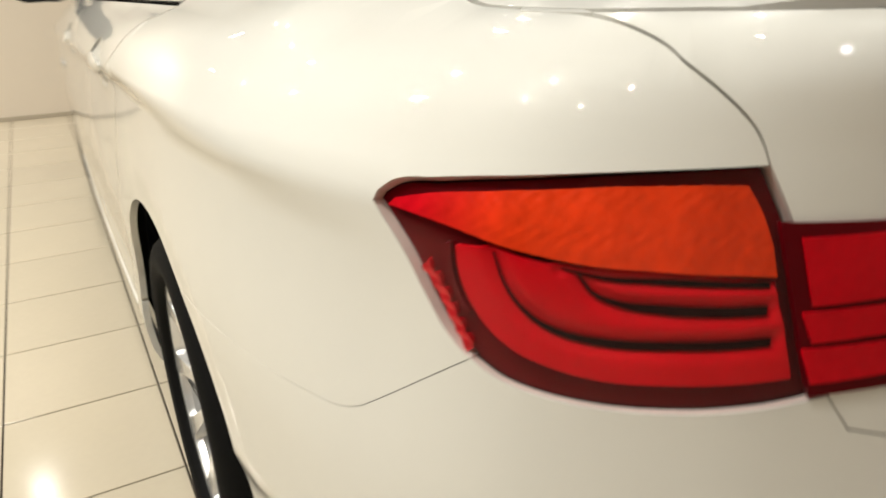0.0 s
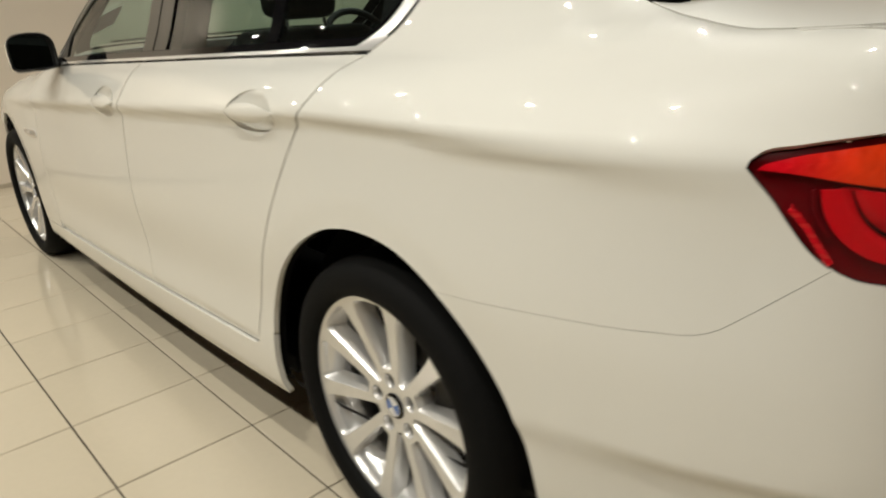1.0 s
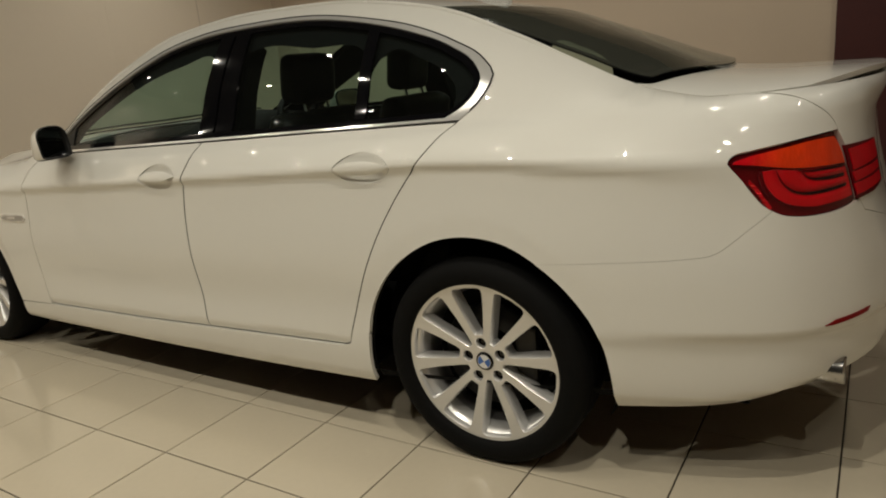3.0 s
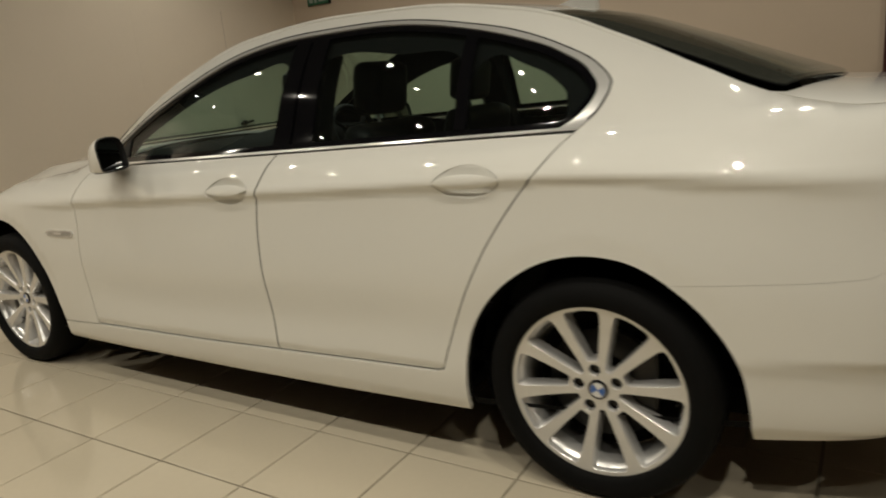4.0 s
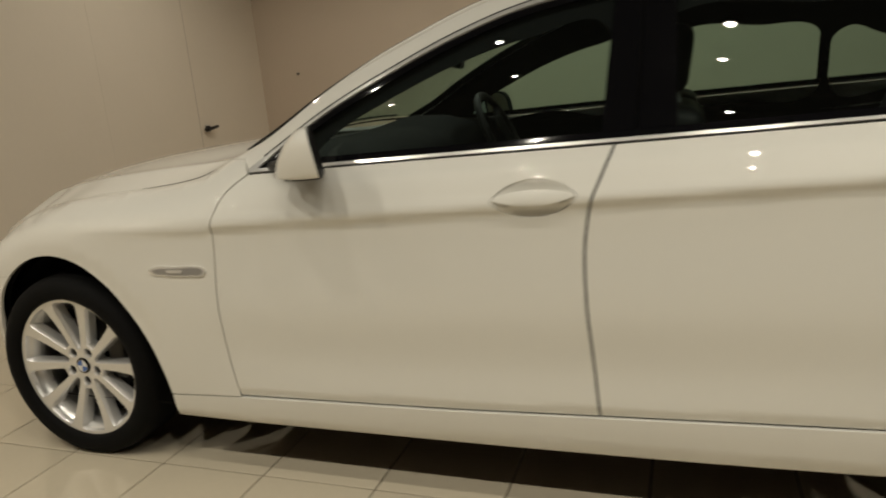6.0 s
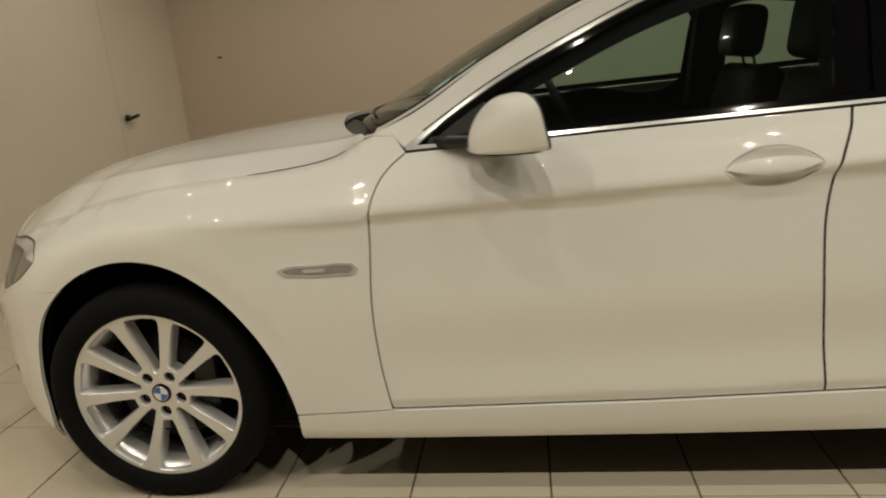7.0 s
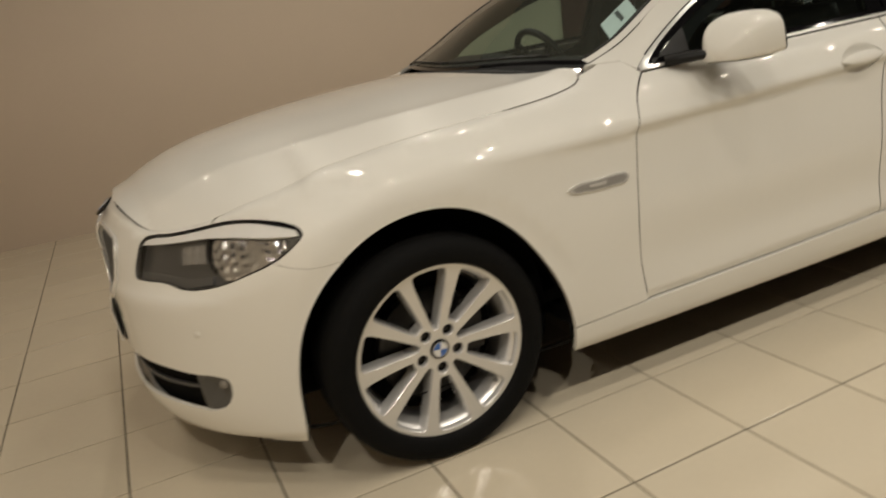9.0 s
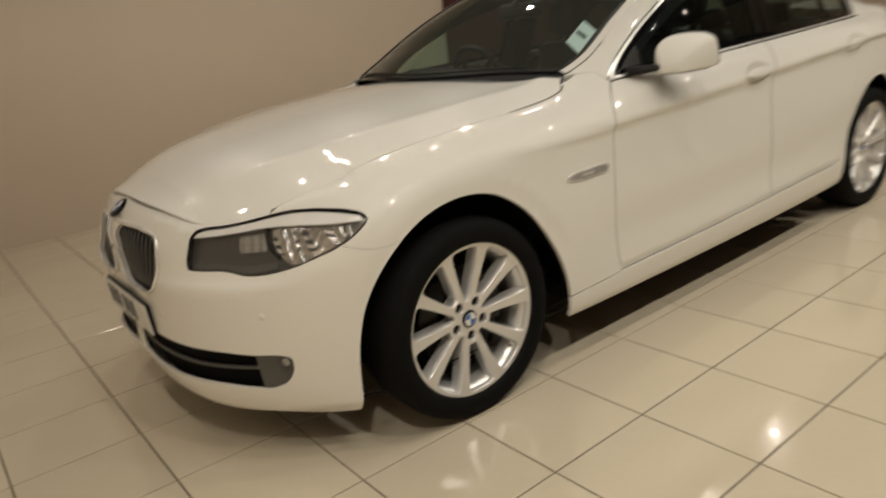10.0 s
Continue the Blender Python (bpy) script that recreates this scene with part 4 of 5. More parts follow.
# --- tail lamps: outer one in the quarter, inner one on the boot lid
def tail_lamp():
    lamp = lift("tail_lamp", [LAMP_R], skin, DEEPRED, car, "dark red and orange tail lamp", offset=-0.0125, flange=0.0, step=0.015, gap=0.0012)
    orange = join(spline([(5.087, 0.9125), (5.130, 0.9085), (5.183, 0.900), (5.245, 0.892), (5.295, 0.888), (5.348, 0.886), (5.450, 0.8815)], 44), spline([(5.444, 0.905), (5.434, 0.927), (5.417, 0.951)], 8),
                  spline([(5.378, 0.9515), (5.342, 0.9505), (5.305, 0.949), (5.260, 0.9455), (5.186, 0.938), (5.136, 0.931), (5.094, 0.9205)], 36))
    ripple = swell(lambda q: -0.0035 + 0.0010 * np.sin(q[:, 0] * 75 + 0.6) + 0.00035 * np.sin(q[:, 0] * 410 + 2.0 * np.sin(q[:, 1] * 190)) * np.sin(q[:, 1] * 330 + q[:, 0] * 60))
    lift("indicator_lens", [orange], ripple, ORANGE, lamp, "indicator section that runs from red to orange", flange=0.006, step=0.0035, edge=0.005)
    red = join(spline([(5.160, 0.890), (5.167, 0.860), (5.187, 0.832), (5.222, 0.809), (5.258, 0.799), (5.308, 0.792), (5.358, 0.792), (5.473, 0.797)], 44), spline([(5.462, 0.839), (5.450, 0.875)], 6),
               spline([(5.349, 0.8815), (5.295, 0.8825), (5.246, 0.8865), (5.197, 0.8925)], 20))
    grooves = ((((5.276, 0.882), (5.293, 0.865), (5.316, 0.858), (5.352, 0.855), (5.446, 0.854)), 0.0100), (((5.197, 0.890), (5.213, 0.860), (5.239, 0.839), (5.271, 0.828), (5.297, 0.825), (5.373, 0.825), (5.452, 0.828)), 0.0092),
               (((5.262, 0.884), (5.300, 0.8785), (5.348, 0.8775), (5.446, 0.8745)), 0.0062))
    lines = [(spline(pts, 60), w) for pts, w in grooves]

    def tubes(q):
        """Rounded light tubes with valleys along the grooves."""
        h = np.zeros(len(q))
        for line, w in lines:
            d = np.sqrt(((q[:, None] - line[None]) ** 2).sum(-1)).min(1)
            h = np.maximum(h, np.exp(-(d / (w * 0.95)) ** 2))
        return -0.0035 - 0.0065 * h

    lift("brake_lens", [red], swell(tubes), RED, lamp, "red brake light section of rounded tubes", flange=0.006, step=0.0045, edge=0.005)
    # near-black strips deepen the shade in the valleys between the tubes
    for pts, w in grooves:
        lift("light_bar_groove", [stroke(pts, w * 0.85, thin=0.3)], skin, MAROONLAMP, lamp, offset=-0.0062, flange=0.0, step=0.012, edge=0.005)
    lift("bezel_strip", [stroke([(5.152, 0.890), (5.158, 0.858), (5.176, 0.832)], 0.0055)], skin, DEEPRED, lamp, "narrow dull red bezel", offset=-0.004, flange=0.006, step=0.01, edge=0.005)
    lift("side_reflector", [stroke([(5.127, 0.866), (5.150, 0.841), (5.163, 0.822), (5.181, 0.799)], 0.0085)], swell(lambda q: -0.0045 + 0.0012 * np.sin(q[:, 1] * 520)), PRISMRED, lamp, "bright red prismatic side reflector", flange=0.006, step=0.0035, edge=0.004)
    cover = lift("lamp_cover", [LAMP_R], skin, REDGLASS, lamp, "clear outer lens", offset=0.001, flange=0.0, step=0.015, gap=0.0016)
    cover.visible_shadow = False
    inner_loop = yz([(0.568, 0.924), (0.45, 0.918), (0.32, 0.910), (0.295, 0.86), (0.30, 0.79), (0.42, 0.783), (0.545, 0.783)], tail=True)
    lid = lift("boot_tail_lamp", [inner_loop], skin, DEEPRED, car, "dark red lamp on the boot lid", offset=0.003, flange=0.006, step=0.02)
    for z0, z1 in ((0.794, 0.824), (0.828, 0.854), (0.858, 0.912)):
        lift("light_bar", [yz([(0.545, z0), (0.33, z0 + 0.002), (0.33, z1 - 0.004), (0.553, z1)], tail=True)], skin, RED, lid, offset=0.005, flange=0.002, step=0.02)
    for ob in (lamp, lid):
        twin = both(ob)
        for child in list(ob.children):
            both(child).parent = twin


tail_lamp()


# --- head lamps
def head_lamp():
    loop = LAMP_F if area(LAMP_F) > 0 else LAMP_F[::-1]
    bowl = swell(lambda q: -0.010 - 0.015 * np.clip((q[:, 1] - 0.60) / 0.06, 0, 1) * np.clip((0.775 - q[:, 1]) / 0.04, 0, 1) * np.clip((1.08 - q[:, 0]) / 0.15, 0.1, 1))
    lamp = lift("head_lamp", [loop], bowl, LAMPGREY, car, "clear head lamp with grey inner bezel", flange=0.0, step=0.015)
    reflector = join(spline([(0.812, 0.661), (0.84, 0.640), (0.870, 0.640), (0.925, 0.658), (1.000, 0.686), (1.045, 0.711), (1.066, 0.727)], 26), spline([(1.050, 0.7325), (0.950, 0.7325), (0.820, 0.7325), (0.782, 0.7315)], 12), spline([(0.785, 0.700), (0.795, 0.678)], 4))
    fold = lambda x: np.abs(x % 1.0 - 0.5)
    facets = swell(lambda q: -0.019 + 0.0085 * fold(q[:, 0] / 0.047 + q[:, 1] / 0.09 + 0.35 * np.sin(q[:, 0] * 37)) + 0.0045 * fold(q[:, 1] / 0.026 - q[:, 0] / 0.07 + 0.4 * np.sin(q[:, 0] * 61 + q[:, 1] * 40)) + 0.0012 * fold(q[:, 0] / 0.011 + q[:, 1] / 0.019))
    lift("reflector", [reflector], facets, REFLECTOR, lamp, "bright faceted reflector", flange=0.006, step=0.0035, edge=0.005)
    lift("bezel_rib", [stroke([(0.768, 0.735), (0.772, 0.702), (0.785, 0.677), (0.806, 0.661)], 0.012)], swell(lambda q: np.full(len(q), -0.010)), GLOSSBLACK, lamp, flange=0.02, step=0.01, edge=0.006)
    square = [(0.672, 0.672), (0.764, 0.676), (0.754, 0.721), (0.670, 0.716)]
    lift("projector", [square], swell(lambda q: -0.019 + 0.006 * fold(q[:, 0] / 0.030) + 0.002 * fold(q[:, 1] / 0.02)), LENSGREY, lamp, "silvery projector unit", flange=0.01, step=0.005, edge=0.005)
    lift("bezel_shelf", [stroke([(0.505, 0.634), (0.62, 0.634), (0.70, 0.628), (0.80, 0.638)], 0.020)], swell(lambda q: np.full(len(q), -0.011)), FOGGREY, lamp, flange=0.02, step=0.01, edge=0.006)
    strip = join(spline([(0.508, 0.716), (0.593, 0.721), (0.671, 0.727), (0.766, 0.735), (0.823, 0.736), (0.952, 0.736), (1.074, 0.737)], 40), spline([(1.068, 0.750), (1.040, 0.756), (0.974, 0.7625), (0.901, 0.7665), (0.843, 0.766), (0.784, 0.760), (0.704, 0.749), (0.619, 0.7395), (0.556, 0.7355), (0.522, 0.7285)], 40))
    lift("brow_strip", [strip], swell(lambda q: np.full(len(q), -0.005)), WHITELENS, lamp, "frosted white brow strip", flange=0.012, step=0.012, edge=0.006)
    lift("lamp_seal", [loop, inset(resample(loop, 0.01), 0.004)], skin, GLOSSBLACK, lamp, offset=-0.0008, flange=0.006, step=0.012)
    lens = lift("lamp_lens", [loop], skin, CLEAR, lamp, "clear polycarbonate lens", offset=-0.0015, flange=0.0, step=0.015, gap=0.004)
    lens.visible_shadow = False
    twin = both(lamp)
    for child in list(lamp.children):
        both(child).parent = twin


head_lamp()


# --- grilles, intake, fog lamps
def grille():
    for side in (1, -1):
        flip = lambda pts: [(x, y * side, z) for x, y, z in pts]
        ring = flip(on_skin(resample(KIDNEY, 0.012), 0.004))
        g = tube("kidney_grille", ring, 0.0055, CHROME, car, "chrome-framed upright grille", ring=8, closed=True)
        ob = lift("grille_back", [KIDNEY], skin, SHELL, g, offset=-0.055, flange=0.0, step=0.03)
        if side < 0:
            ob.data.transform(Matrix.Diagonal((1, -1, 1, 1)))
        for k in range(11):
            s = 0.066 + 0.027 * k
            zs = KIDNEY[np.abs(KIDNEY[:, 0] - s) < 0.012, 1]
            pts = flip(on_skin(np.array([(s + 0.004 * (z - 0.63) / 0.09, z) for z in np.linspace(zs.min() + 0.004, zs.max() - 0.004, 8)]), -0.012))
            tube("slat", pts, 0.0030, FOGGREY, g, ring=6, flat=1.6)
    ob = lift("lower_intake", [INTAKE], skin, SHELL, car, "black lower air intake", offset=-0.060, flange=0.0, step=0.03, mirror=True)
    for z, w in ((0.322, 0.007), (0.354, 0.004), (0.294, 0.004)):
        pts = on_skin(np.array([(s, z) for s in np.linspace(0.0, 0.70, 30)]), -0.040 if w < 0.006 else -0.024)
        whole = [tuple(p) for p in pts[::-1]] + [(x, -y, zz) for x, y, zz in pts[1:]]
        tube("intake_bar", whole, w, FOGGREY if w > 0.006 else SHELL, ob, ring=8, flat=0.8)
    fog = join(spline([(0.693, 0.374), (0.765, 0.371), (0.803, 0.360), (0.805, 0.325), (0.775, 0.280), (0.730, 0.263), (0.700, 0.262)], 40), [(0.697, 0.31)])
    dish = swell(lambda q: -0.006 - 0.020 * np.clip(1 - np.hypot((q[:, 0] - 0.755) / 0.05, (q[:, 1] - 0.32) / 0.06), 0, 1))
    bez = lift("fog_lamp_bezel", [fog], dish, FOGGREY, car, "dark grey fog lamp surround", flange=0.02, step=0.01, edge=0.007)
    a = np.linspace(0, 2 * np.pi, 24, endpoint=False)
    disc = np.stack([0.786 + 0.012 * np.cos(a), 0.350 + 0.013 * np.sin(a)], 1)
    lift("fog_lamp", [disc], swell(lambda q: 0.000 + 0.004 * np.clip(1 - ((q[:, 0] - 0.786) ** 2 + (q[:, 1] - 0.350) ** 2) / 0.0002, 0, 1)), LENSGREY, bez, "small round fog lamp", flange=0.012, step=0.006, edge=0.005)
    twin = both(bez)
    for child in list(bez.children):
        both(child).parent = twin


grille()

# --- badge, sensors, number plate
def roundel(name, c, normal, radius, parent):
    """A plain black-rimmed disc with blue and white quarters."""
    m = Matrix.Translation(c) @ Vector(normal).to_track_quat("Z", "Y").to_matrix().to_4x4()
    v, f = lathe([(0.0, 0.004), (radius * 0.9, 0.003), (radius, 0.0), (radius, -0.006)], 36, axis="z")
    disc = link_mesh(name, [m @ Vector(p) for p in v], f, GLOSSBLACK, parent, "round blue and white badge with a black rim")
    for q in range(4):
        pts = [(0, 0, 0.0048)] + [(radius * 0.62 * math.cos(a), radius * 0.62 * math.sin(a), 0.0048) for a in np.linspace(q * math.pi / 2, (q + 1) * math.pi / 2, 8)]
        link_mesh("badge_field", [m @ Vector(p) for p in pts], [tuple(range(9))], BLUE if q % 2 else WHITE, disc, smooth=False)
    return disc


q = np.array([(0.002, 0.772)])
roundel("nose_badge", Vector(on_skin(q, 0.001)[0]) + Vector((-0.002, 0, 0)), (-0.60, 0, 0.80), 0.040, car)
for s, z in ((0.740, 0.495), (0.33, 0.475)):
    p = on_skin(np.array([(s, z)]), 0.0)[0]
    n = Vector(on_skin(np.array([(s, z)]), 0.1)[0]) - Vector(p)
    for side in (1, -1):
        m = Matrix.Translation((p[0], p[1] * side, p[2])) @ Vector((n.x, n.y * side, n.z)).to_track_quat("Z", "Y").to_matrix().to_4x4()
        v, f = lathe([(0.0, 0.001), (0.010, 0.0008), (0.0115, -0.001), (0.0115, -0.004)], 20, axis="z")
        link_mesh("parking_sensor", [m @ Vector(t) for t in v], f, PAINT, car)
plate_m = Matrix.Translation((-2.278, 0, 0.438)) @ pose(0, 0, 0, 0, -4, 0)
holder = boxpart("plate_holder", (0, 0, 0), (0.006, 0.502, 0.107), BLACK, car, bevel=0.004)
holder.matrix_basis = plate_m
plate = boxpart("number_plate", (-0.011, 0, 0.0), (0.005, 0.500, 0.105), PLATE, holder, "white number plate with dark characters", bevel=0.002)
for k, (y, w) in enumerate(((0.200, 0.05), (0.148, 0.05), (0.096, 0.05), (0.016, 0.05), (-0.036, 0.05), (-0.088, 0.05))):
    boxpart("plate_bar", (-0.0142, y, 0), (0.0015, w * 0.60, 0.070), INK, holder, bevel=0.0004)

# --- side indicator on the fender
ind_loop = sz(spline([(-1.056, 0.6975), (-1.040, 0.7045), (-0.950, 0.7100), (-0.872, 0.7120), (-0.848, 0.7085), (-0.840, 0.6965), (-0.850, 0.6845), (-0.895, 0.6805), (-1.000, 0.6815), (-1.046, 0.6880)], 48, closed=True))
side_ind = lift("side_indicator", [ind_loop], skin, CHROME, car, "chrome-edged clear side indicator", offset=0.004, flange=0.006, step=0.01, edge=0.006)
ind_in = sz(spline([(-1.040, 0.6970), (-1.028, 0.7005), (-0.950, 0.7050), (-0.872, 0.7068), (-0.855, 0.7045), (-0.849, 0.6965), (-0.857, 0.6890), (-0.895, 0.6855), (-1.000, 0.6862), (-1.034, 0.6910)], 44, closed=True))
lift("indicator_well", [ind_in], swell(lambda q: 0.0048 + 0.0003 * np.sin(q[:, 0] * 190)), CLEARRIB, side_ind, "ribbed clear lens", flange=0.001, step=0.005, edge=0.005)
lift("indicator_plate", [sz([(-0.985, 0.7000), (-0.982, 0.6915), (-0.925, 0.6910), (-0.925, 0.7010)])], skin, CHROME, side_ind, offset=0.0065, flange=0.002, step=0.01, edge=0.006)
twin = both(side_ind)
for child in list(side_ind.children):
    both(child).parent = twin

# --- rear reflector and exhaust
refl = lift("rear_reflector", [sz([(2.378, 0.490), (2.395, 0.489), (2.465, 0.497), (2.470, 0.508), (2.400, 0.501)])], skin, MIDRED, car, "narrow dark red reflector", offset=0.003, flange=0.005, step=0.02)
both(refl)
for side in (-1, 1):
    v, f = lathe([(0.034, -0.09), (0.037, -0.085), (0.038, 0.02), (0.036, 0.028), (0.032, 0.024), (0.032, -0.09)], 32)
    m = pose(2.40, 0.615 * side, 0.338, 0, 0, -90)
    link_mesh("exhaust_tip", [m @ Vector(p) for p in v], f, TAILPIPE, car, "chrome exhaust tip")


# --- door mirrors
def door_mirror():
    verts, faces = [], []
    n, k = 28, 18
    cx, cy, cz = -0.458, -0.968, 1.037
    for i in range(k + 1):
        u = -1 + 2 * i / k                       # from the front tip to the mirror face
        full = max(0.0, 1 - ((1 - u) / 2) ** 2.3) ** 0.55
        for j in range(n):
            a = 2 * math.pi * j / n
            c, s = math.cos(a), math.sin(a)
            y = 0.089 * full * math.copysign(abs(c) ** 0.55, c)
            z = (0.060 if s > 0 else 0.062) * full * math.copysign(abs(s) ** (0.60 if s > 0 else 0.24), s)
            z += 0.012 * full * (1 if s > 0 else 0.3) * (1 - (y / 0.115) ** 2) - 0.10 * max(0, y) * (1 if s < 0 else 0.1) * 0.3
            z -= 0.045 * (1 - full)
            verts.append((cx + 0.062 * u - 0.50 * y + (0.16 * (1 - u) / 2 - 0.20 * (1 + u) / 2) * z, cy + y, cz + z - 0.012 * (1 - u) * 0.5))
    for i in range(k):
        for j in range(n):
            a, b = i * n + j, i * n + (j + 1) % n
            faces.append((a, a + n, b + n, b))
    faces.append(tuple(j for j in range(n)))
    shell = link_mesh("door_mirror", verts, faces, PAINT, car, "white door mirror housing")
    rim = [Vector(verts[k * n + j]) for j in range(n)]
    mid = sum(rim, Vector()) / n
    back = [p + Vector((0.006, 0, 0)) for p in rim] + [mid + (p - mid) * 0.93 + Vector((0.006, 0, 0)) for p in rim] + [mid + (p - mid) * 0.90 + Vector((-0.012, 0, 0)) for p in rim]
    bf = [(j, (j + 1) % n, n + (j + 1) % n, n + j) for j in range(n)] + [(n + j, n + (j + 1) % n, 2 * n + (j + 1) % n, 2 * n + j) for j in range(n)]
    bf += [(2 * n + j, 2 * n + (j + 1) % n, 2 * n) for j in range(1, n - 1)]
    link_mesh("mirror_rim", rim + back, [(j, (j + 1) % n, n + (j + 1) % n, n + j) for j in range(n)] + [tuple(i + n for i in t) for t in bf], BLACK, shell, "black inner mirror rim")
    link_mesh("mirror_glass", [mid + (p - mid) * 0.88 + Vector((-0.008, 0, 0)) for p in rim], [tuple(range(n))], MIRRORGLASS, shell, smooth=False)
    under = [verts[i * n + j] for i in range(4, k + 1) for j in (18, 19, 20, 21, 22, 23, 24)]
    uf = [(a * 7 + b, a * 7 + b + 1, a * 7 + b + 8, a * 7 + b + 7) for a in range(k - 4) for b in range(6)]
    link_mesh("mirror_base", [(x, y, z - 0.003) for x, y, z in under], uf, BLACK, shell, "black underside")
    tube("mirror_foot", [(-0.60, -0.835, 0.992), (-0.56, -0.87, 0.995), (-0.50, -0.93, 1.000), (-0.45, -0.965, 1.008)], [0.030, 0.028, 0.024, 0.020], BLACK, shell, ring=12, flat=0.6)
    twin = both(shell)
    for child in list(shell.children):
        both(child).parent = twin


door_mirror()

# --- roof aerial, wipers
fin_v, fin_f = [], []
for i, (t, w, h) in enumerate(((0.0, 0.002, 0.0), (0.15, 0.016, 0.012), (0.4, 0.024, 0.032), (0.7, 0.026, 0.055), (0.9, 0.022, 0.066), (1.0, 0.012, 0.064))):
    x = 1.06 + 0.17 * t
    base = float(canopy([(x, 0.0)])[0, 2]) - 0.002
    fin_v += [(x, -w, base), (x, -w * 0.35, base + h * 0.6), (x + 0.01, 0, base + h), (x, w * 0.35, base + h * 0.6), (x, w, base)]
for i in range(5):
    for j in range(4):
        fin_f.append((i * 5 + j, i * 5 + j + 1, i * 5 + j + 6, i * 5 + j + 5))
fin_f.append(tuple(range(25, 30)))
link_mesh("roof_aerial", fin_v, fin_f, PAINT, car, "white fin-shaped roof aerial")
for ya, yb in ((-0.55, 0.10), (0.02, 0.60)):
    pts = [Vector(canopy([(-0.922 + 0.13 * (y / 0.7) ** 2 + 0.012, y)])[0]) + Vector((0, 0, 0.003)) for y in np.linspace(ya, yb, 14)]
    tube("wiper", pts, 0.005, BLACK, car, ring=6)


# --- cabin
def rounded(name, c, size, mat, parent, label="", m=None, bevel=0.04, segs=4):
    bm = bmesh.new()
    add_box(bm, (0, 0, 0), size, min(bevel, min(size) * 0.48), None, segs)
    ob = part(name, bm, mat, parent, label, True)
    ob.matrix_basis = Matrix.Translation(c) @ (m or Matrix())
    return ob


for y, sx in ((-0.37, 0.155), (0.37, 0.145)):
    seat = rounded("front_seat", (sx, y, 0.52), (0.52, 0.52, 0.16), LEATHER, car, "black leather front seat")
    rounded("seat_back", (0.30, 0, 0.27), (0.13, 0.50, 0.58), LEATHER, seat, m=pose(0, 0, 0, 0, 14, 0), bevel=0.06)
    rounded("headrest", (0.325, 0, 0.680), (0.125, 0.235, 0.195), LEATHER, seat, m=pose(0, 0, 0, 0, 8, 0), bevel=0.05)
    for dy in (-0.07, 0.07):
        tube("headrest_post", [(0.36, dy, 0.53), (0.335, dy, 0.64)], 0.006, CHROME, seat)
bench = rounded("rear_bench", (1.02, 0, 0.55), (0.50, 1.30, 0.18), LEATHER, car, "black leather rear bench")
rounded("bench_back", (0.24, 0, 0.26), (0.14, 1.28, 0.52), LEATHER, bench, m=pose(0, 0, 0, 0, 22, 0), bevel=0.06)
for y in (-0.37, 0.0, 0.37):
    rounded("headrest", (0.30, y, 0.545), (0.10, 0.24, 0.14), LEATHER, bench, bevel=0.045)
dash_v, dash_f = [], []
dash_prof = [(-0.93, 0.985), (-0.80, 1.005), (-0.66, 1.018), (-0.52, 1.012), (-0.42, 0.985), (-0.37, 0.94), (-0.36, 0.86), (-0.40, 0.70), (-0.48, 0.55)]
ys = np.linspace(-0.76, 0.76, 24)
for y in ys:
    hump = 0.028 * math.exp(-((y - 0.37) / 0.17) ** 4)
    dash_v += [(x + 0.10 * (y / 0.76) ** 2 * (1 if x < -0.7 else 0.3), y, z + (hump if -0.7 < x < -0.4 else 0) - 0.012 * (y / 0.76) ** 4) for x, z in dash_prof]
k = len(dash_prof)
for i in range(len(ys) - 1):
    for j in range(k - 1):
        dash_f.append((i * k + j, i * k + j + 1, (i + 1) * k + j + 1, (i + 1) * k + j))
dash = link_mesh("dashboard", dash_v, dash_f, TRIM, car, "dark grained dashboard")
rounded("centre_console", (-0.10, 0, 0.55), (0.70, 0.22, 0.22), TRIM, car)
wheel_m = pose(-0.235, 0.37, 0.945, 0, 64, 0)
rim_pts = [wheel_m @ Vector((0.185 * math.cos(a), 0.185 * math.sin(a), 0)) for a in np.linspace(0, 2 * math.pi, 40, endpoint=False)]
steering = tube("steering_wheel", rim_pts, 0.016, LEATHER, car, "black leather steering wheel", ring=10, closed=True)
rounded("wheel_boss", wheel_m.translation, (0.16, 0.15, 0.05), TRIM, steering, m=wheel_m.to_3x3().to_4x4(), bevel=0.02)
for a in (0.0, 2.3, -2.3):
    tube("wheel_spoke", [wheel_m @ Vector((0.06 * math.cos(a), 0.06 * math.sin(a), 0)), wheel_m @ Vector((0.18 * math.cos(a), 0.18 * math.sin(a), 0))], 0.016, TRIM, steering, flat=0.6)
rvm = rounded("rear_view_mirror", (-0.285, 0.0, 1.262), (0.035, 0.235, 0.068), BLACK, car, "black rear-view mirror", m=pose(0, 0, 0, 0, 10, 14), bevel=0.016)
tube("mirror_stem", [(-0.012, 0, 0.015), (-0.03, 0, 0.025), (-0.05, 0, 0.034)], 0.013, BLACK, rvm)
lift("headlining", [inset(resample(roof_loop if area(roof_loop) > 0 else roof_loop[::-1], 0.03), 0.01)], lambda q: canopy(q) - (0, 0, 0.035), LINING, car, flange=0.0, step=0.06)
frame_lo = np.stack([np.linspace(plan_s(-0.78), plan_s(1.85), 80), np.full(80, 0.93)], 1)
frame_hi = top_line(-0.78, 1.88, 80)
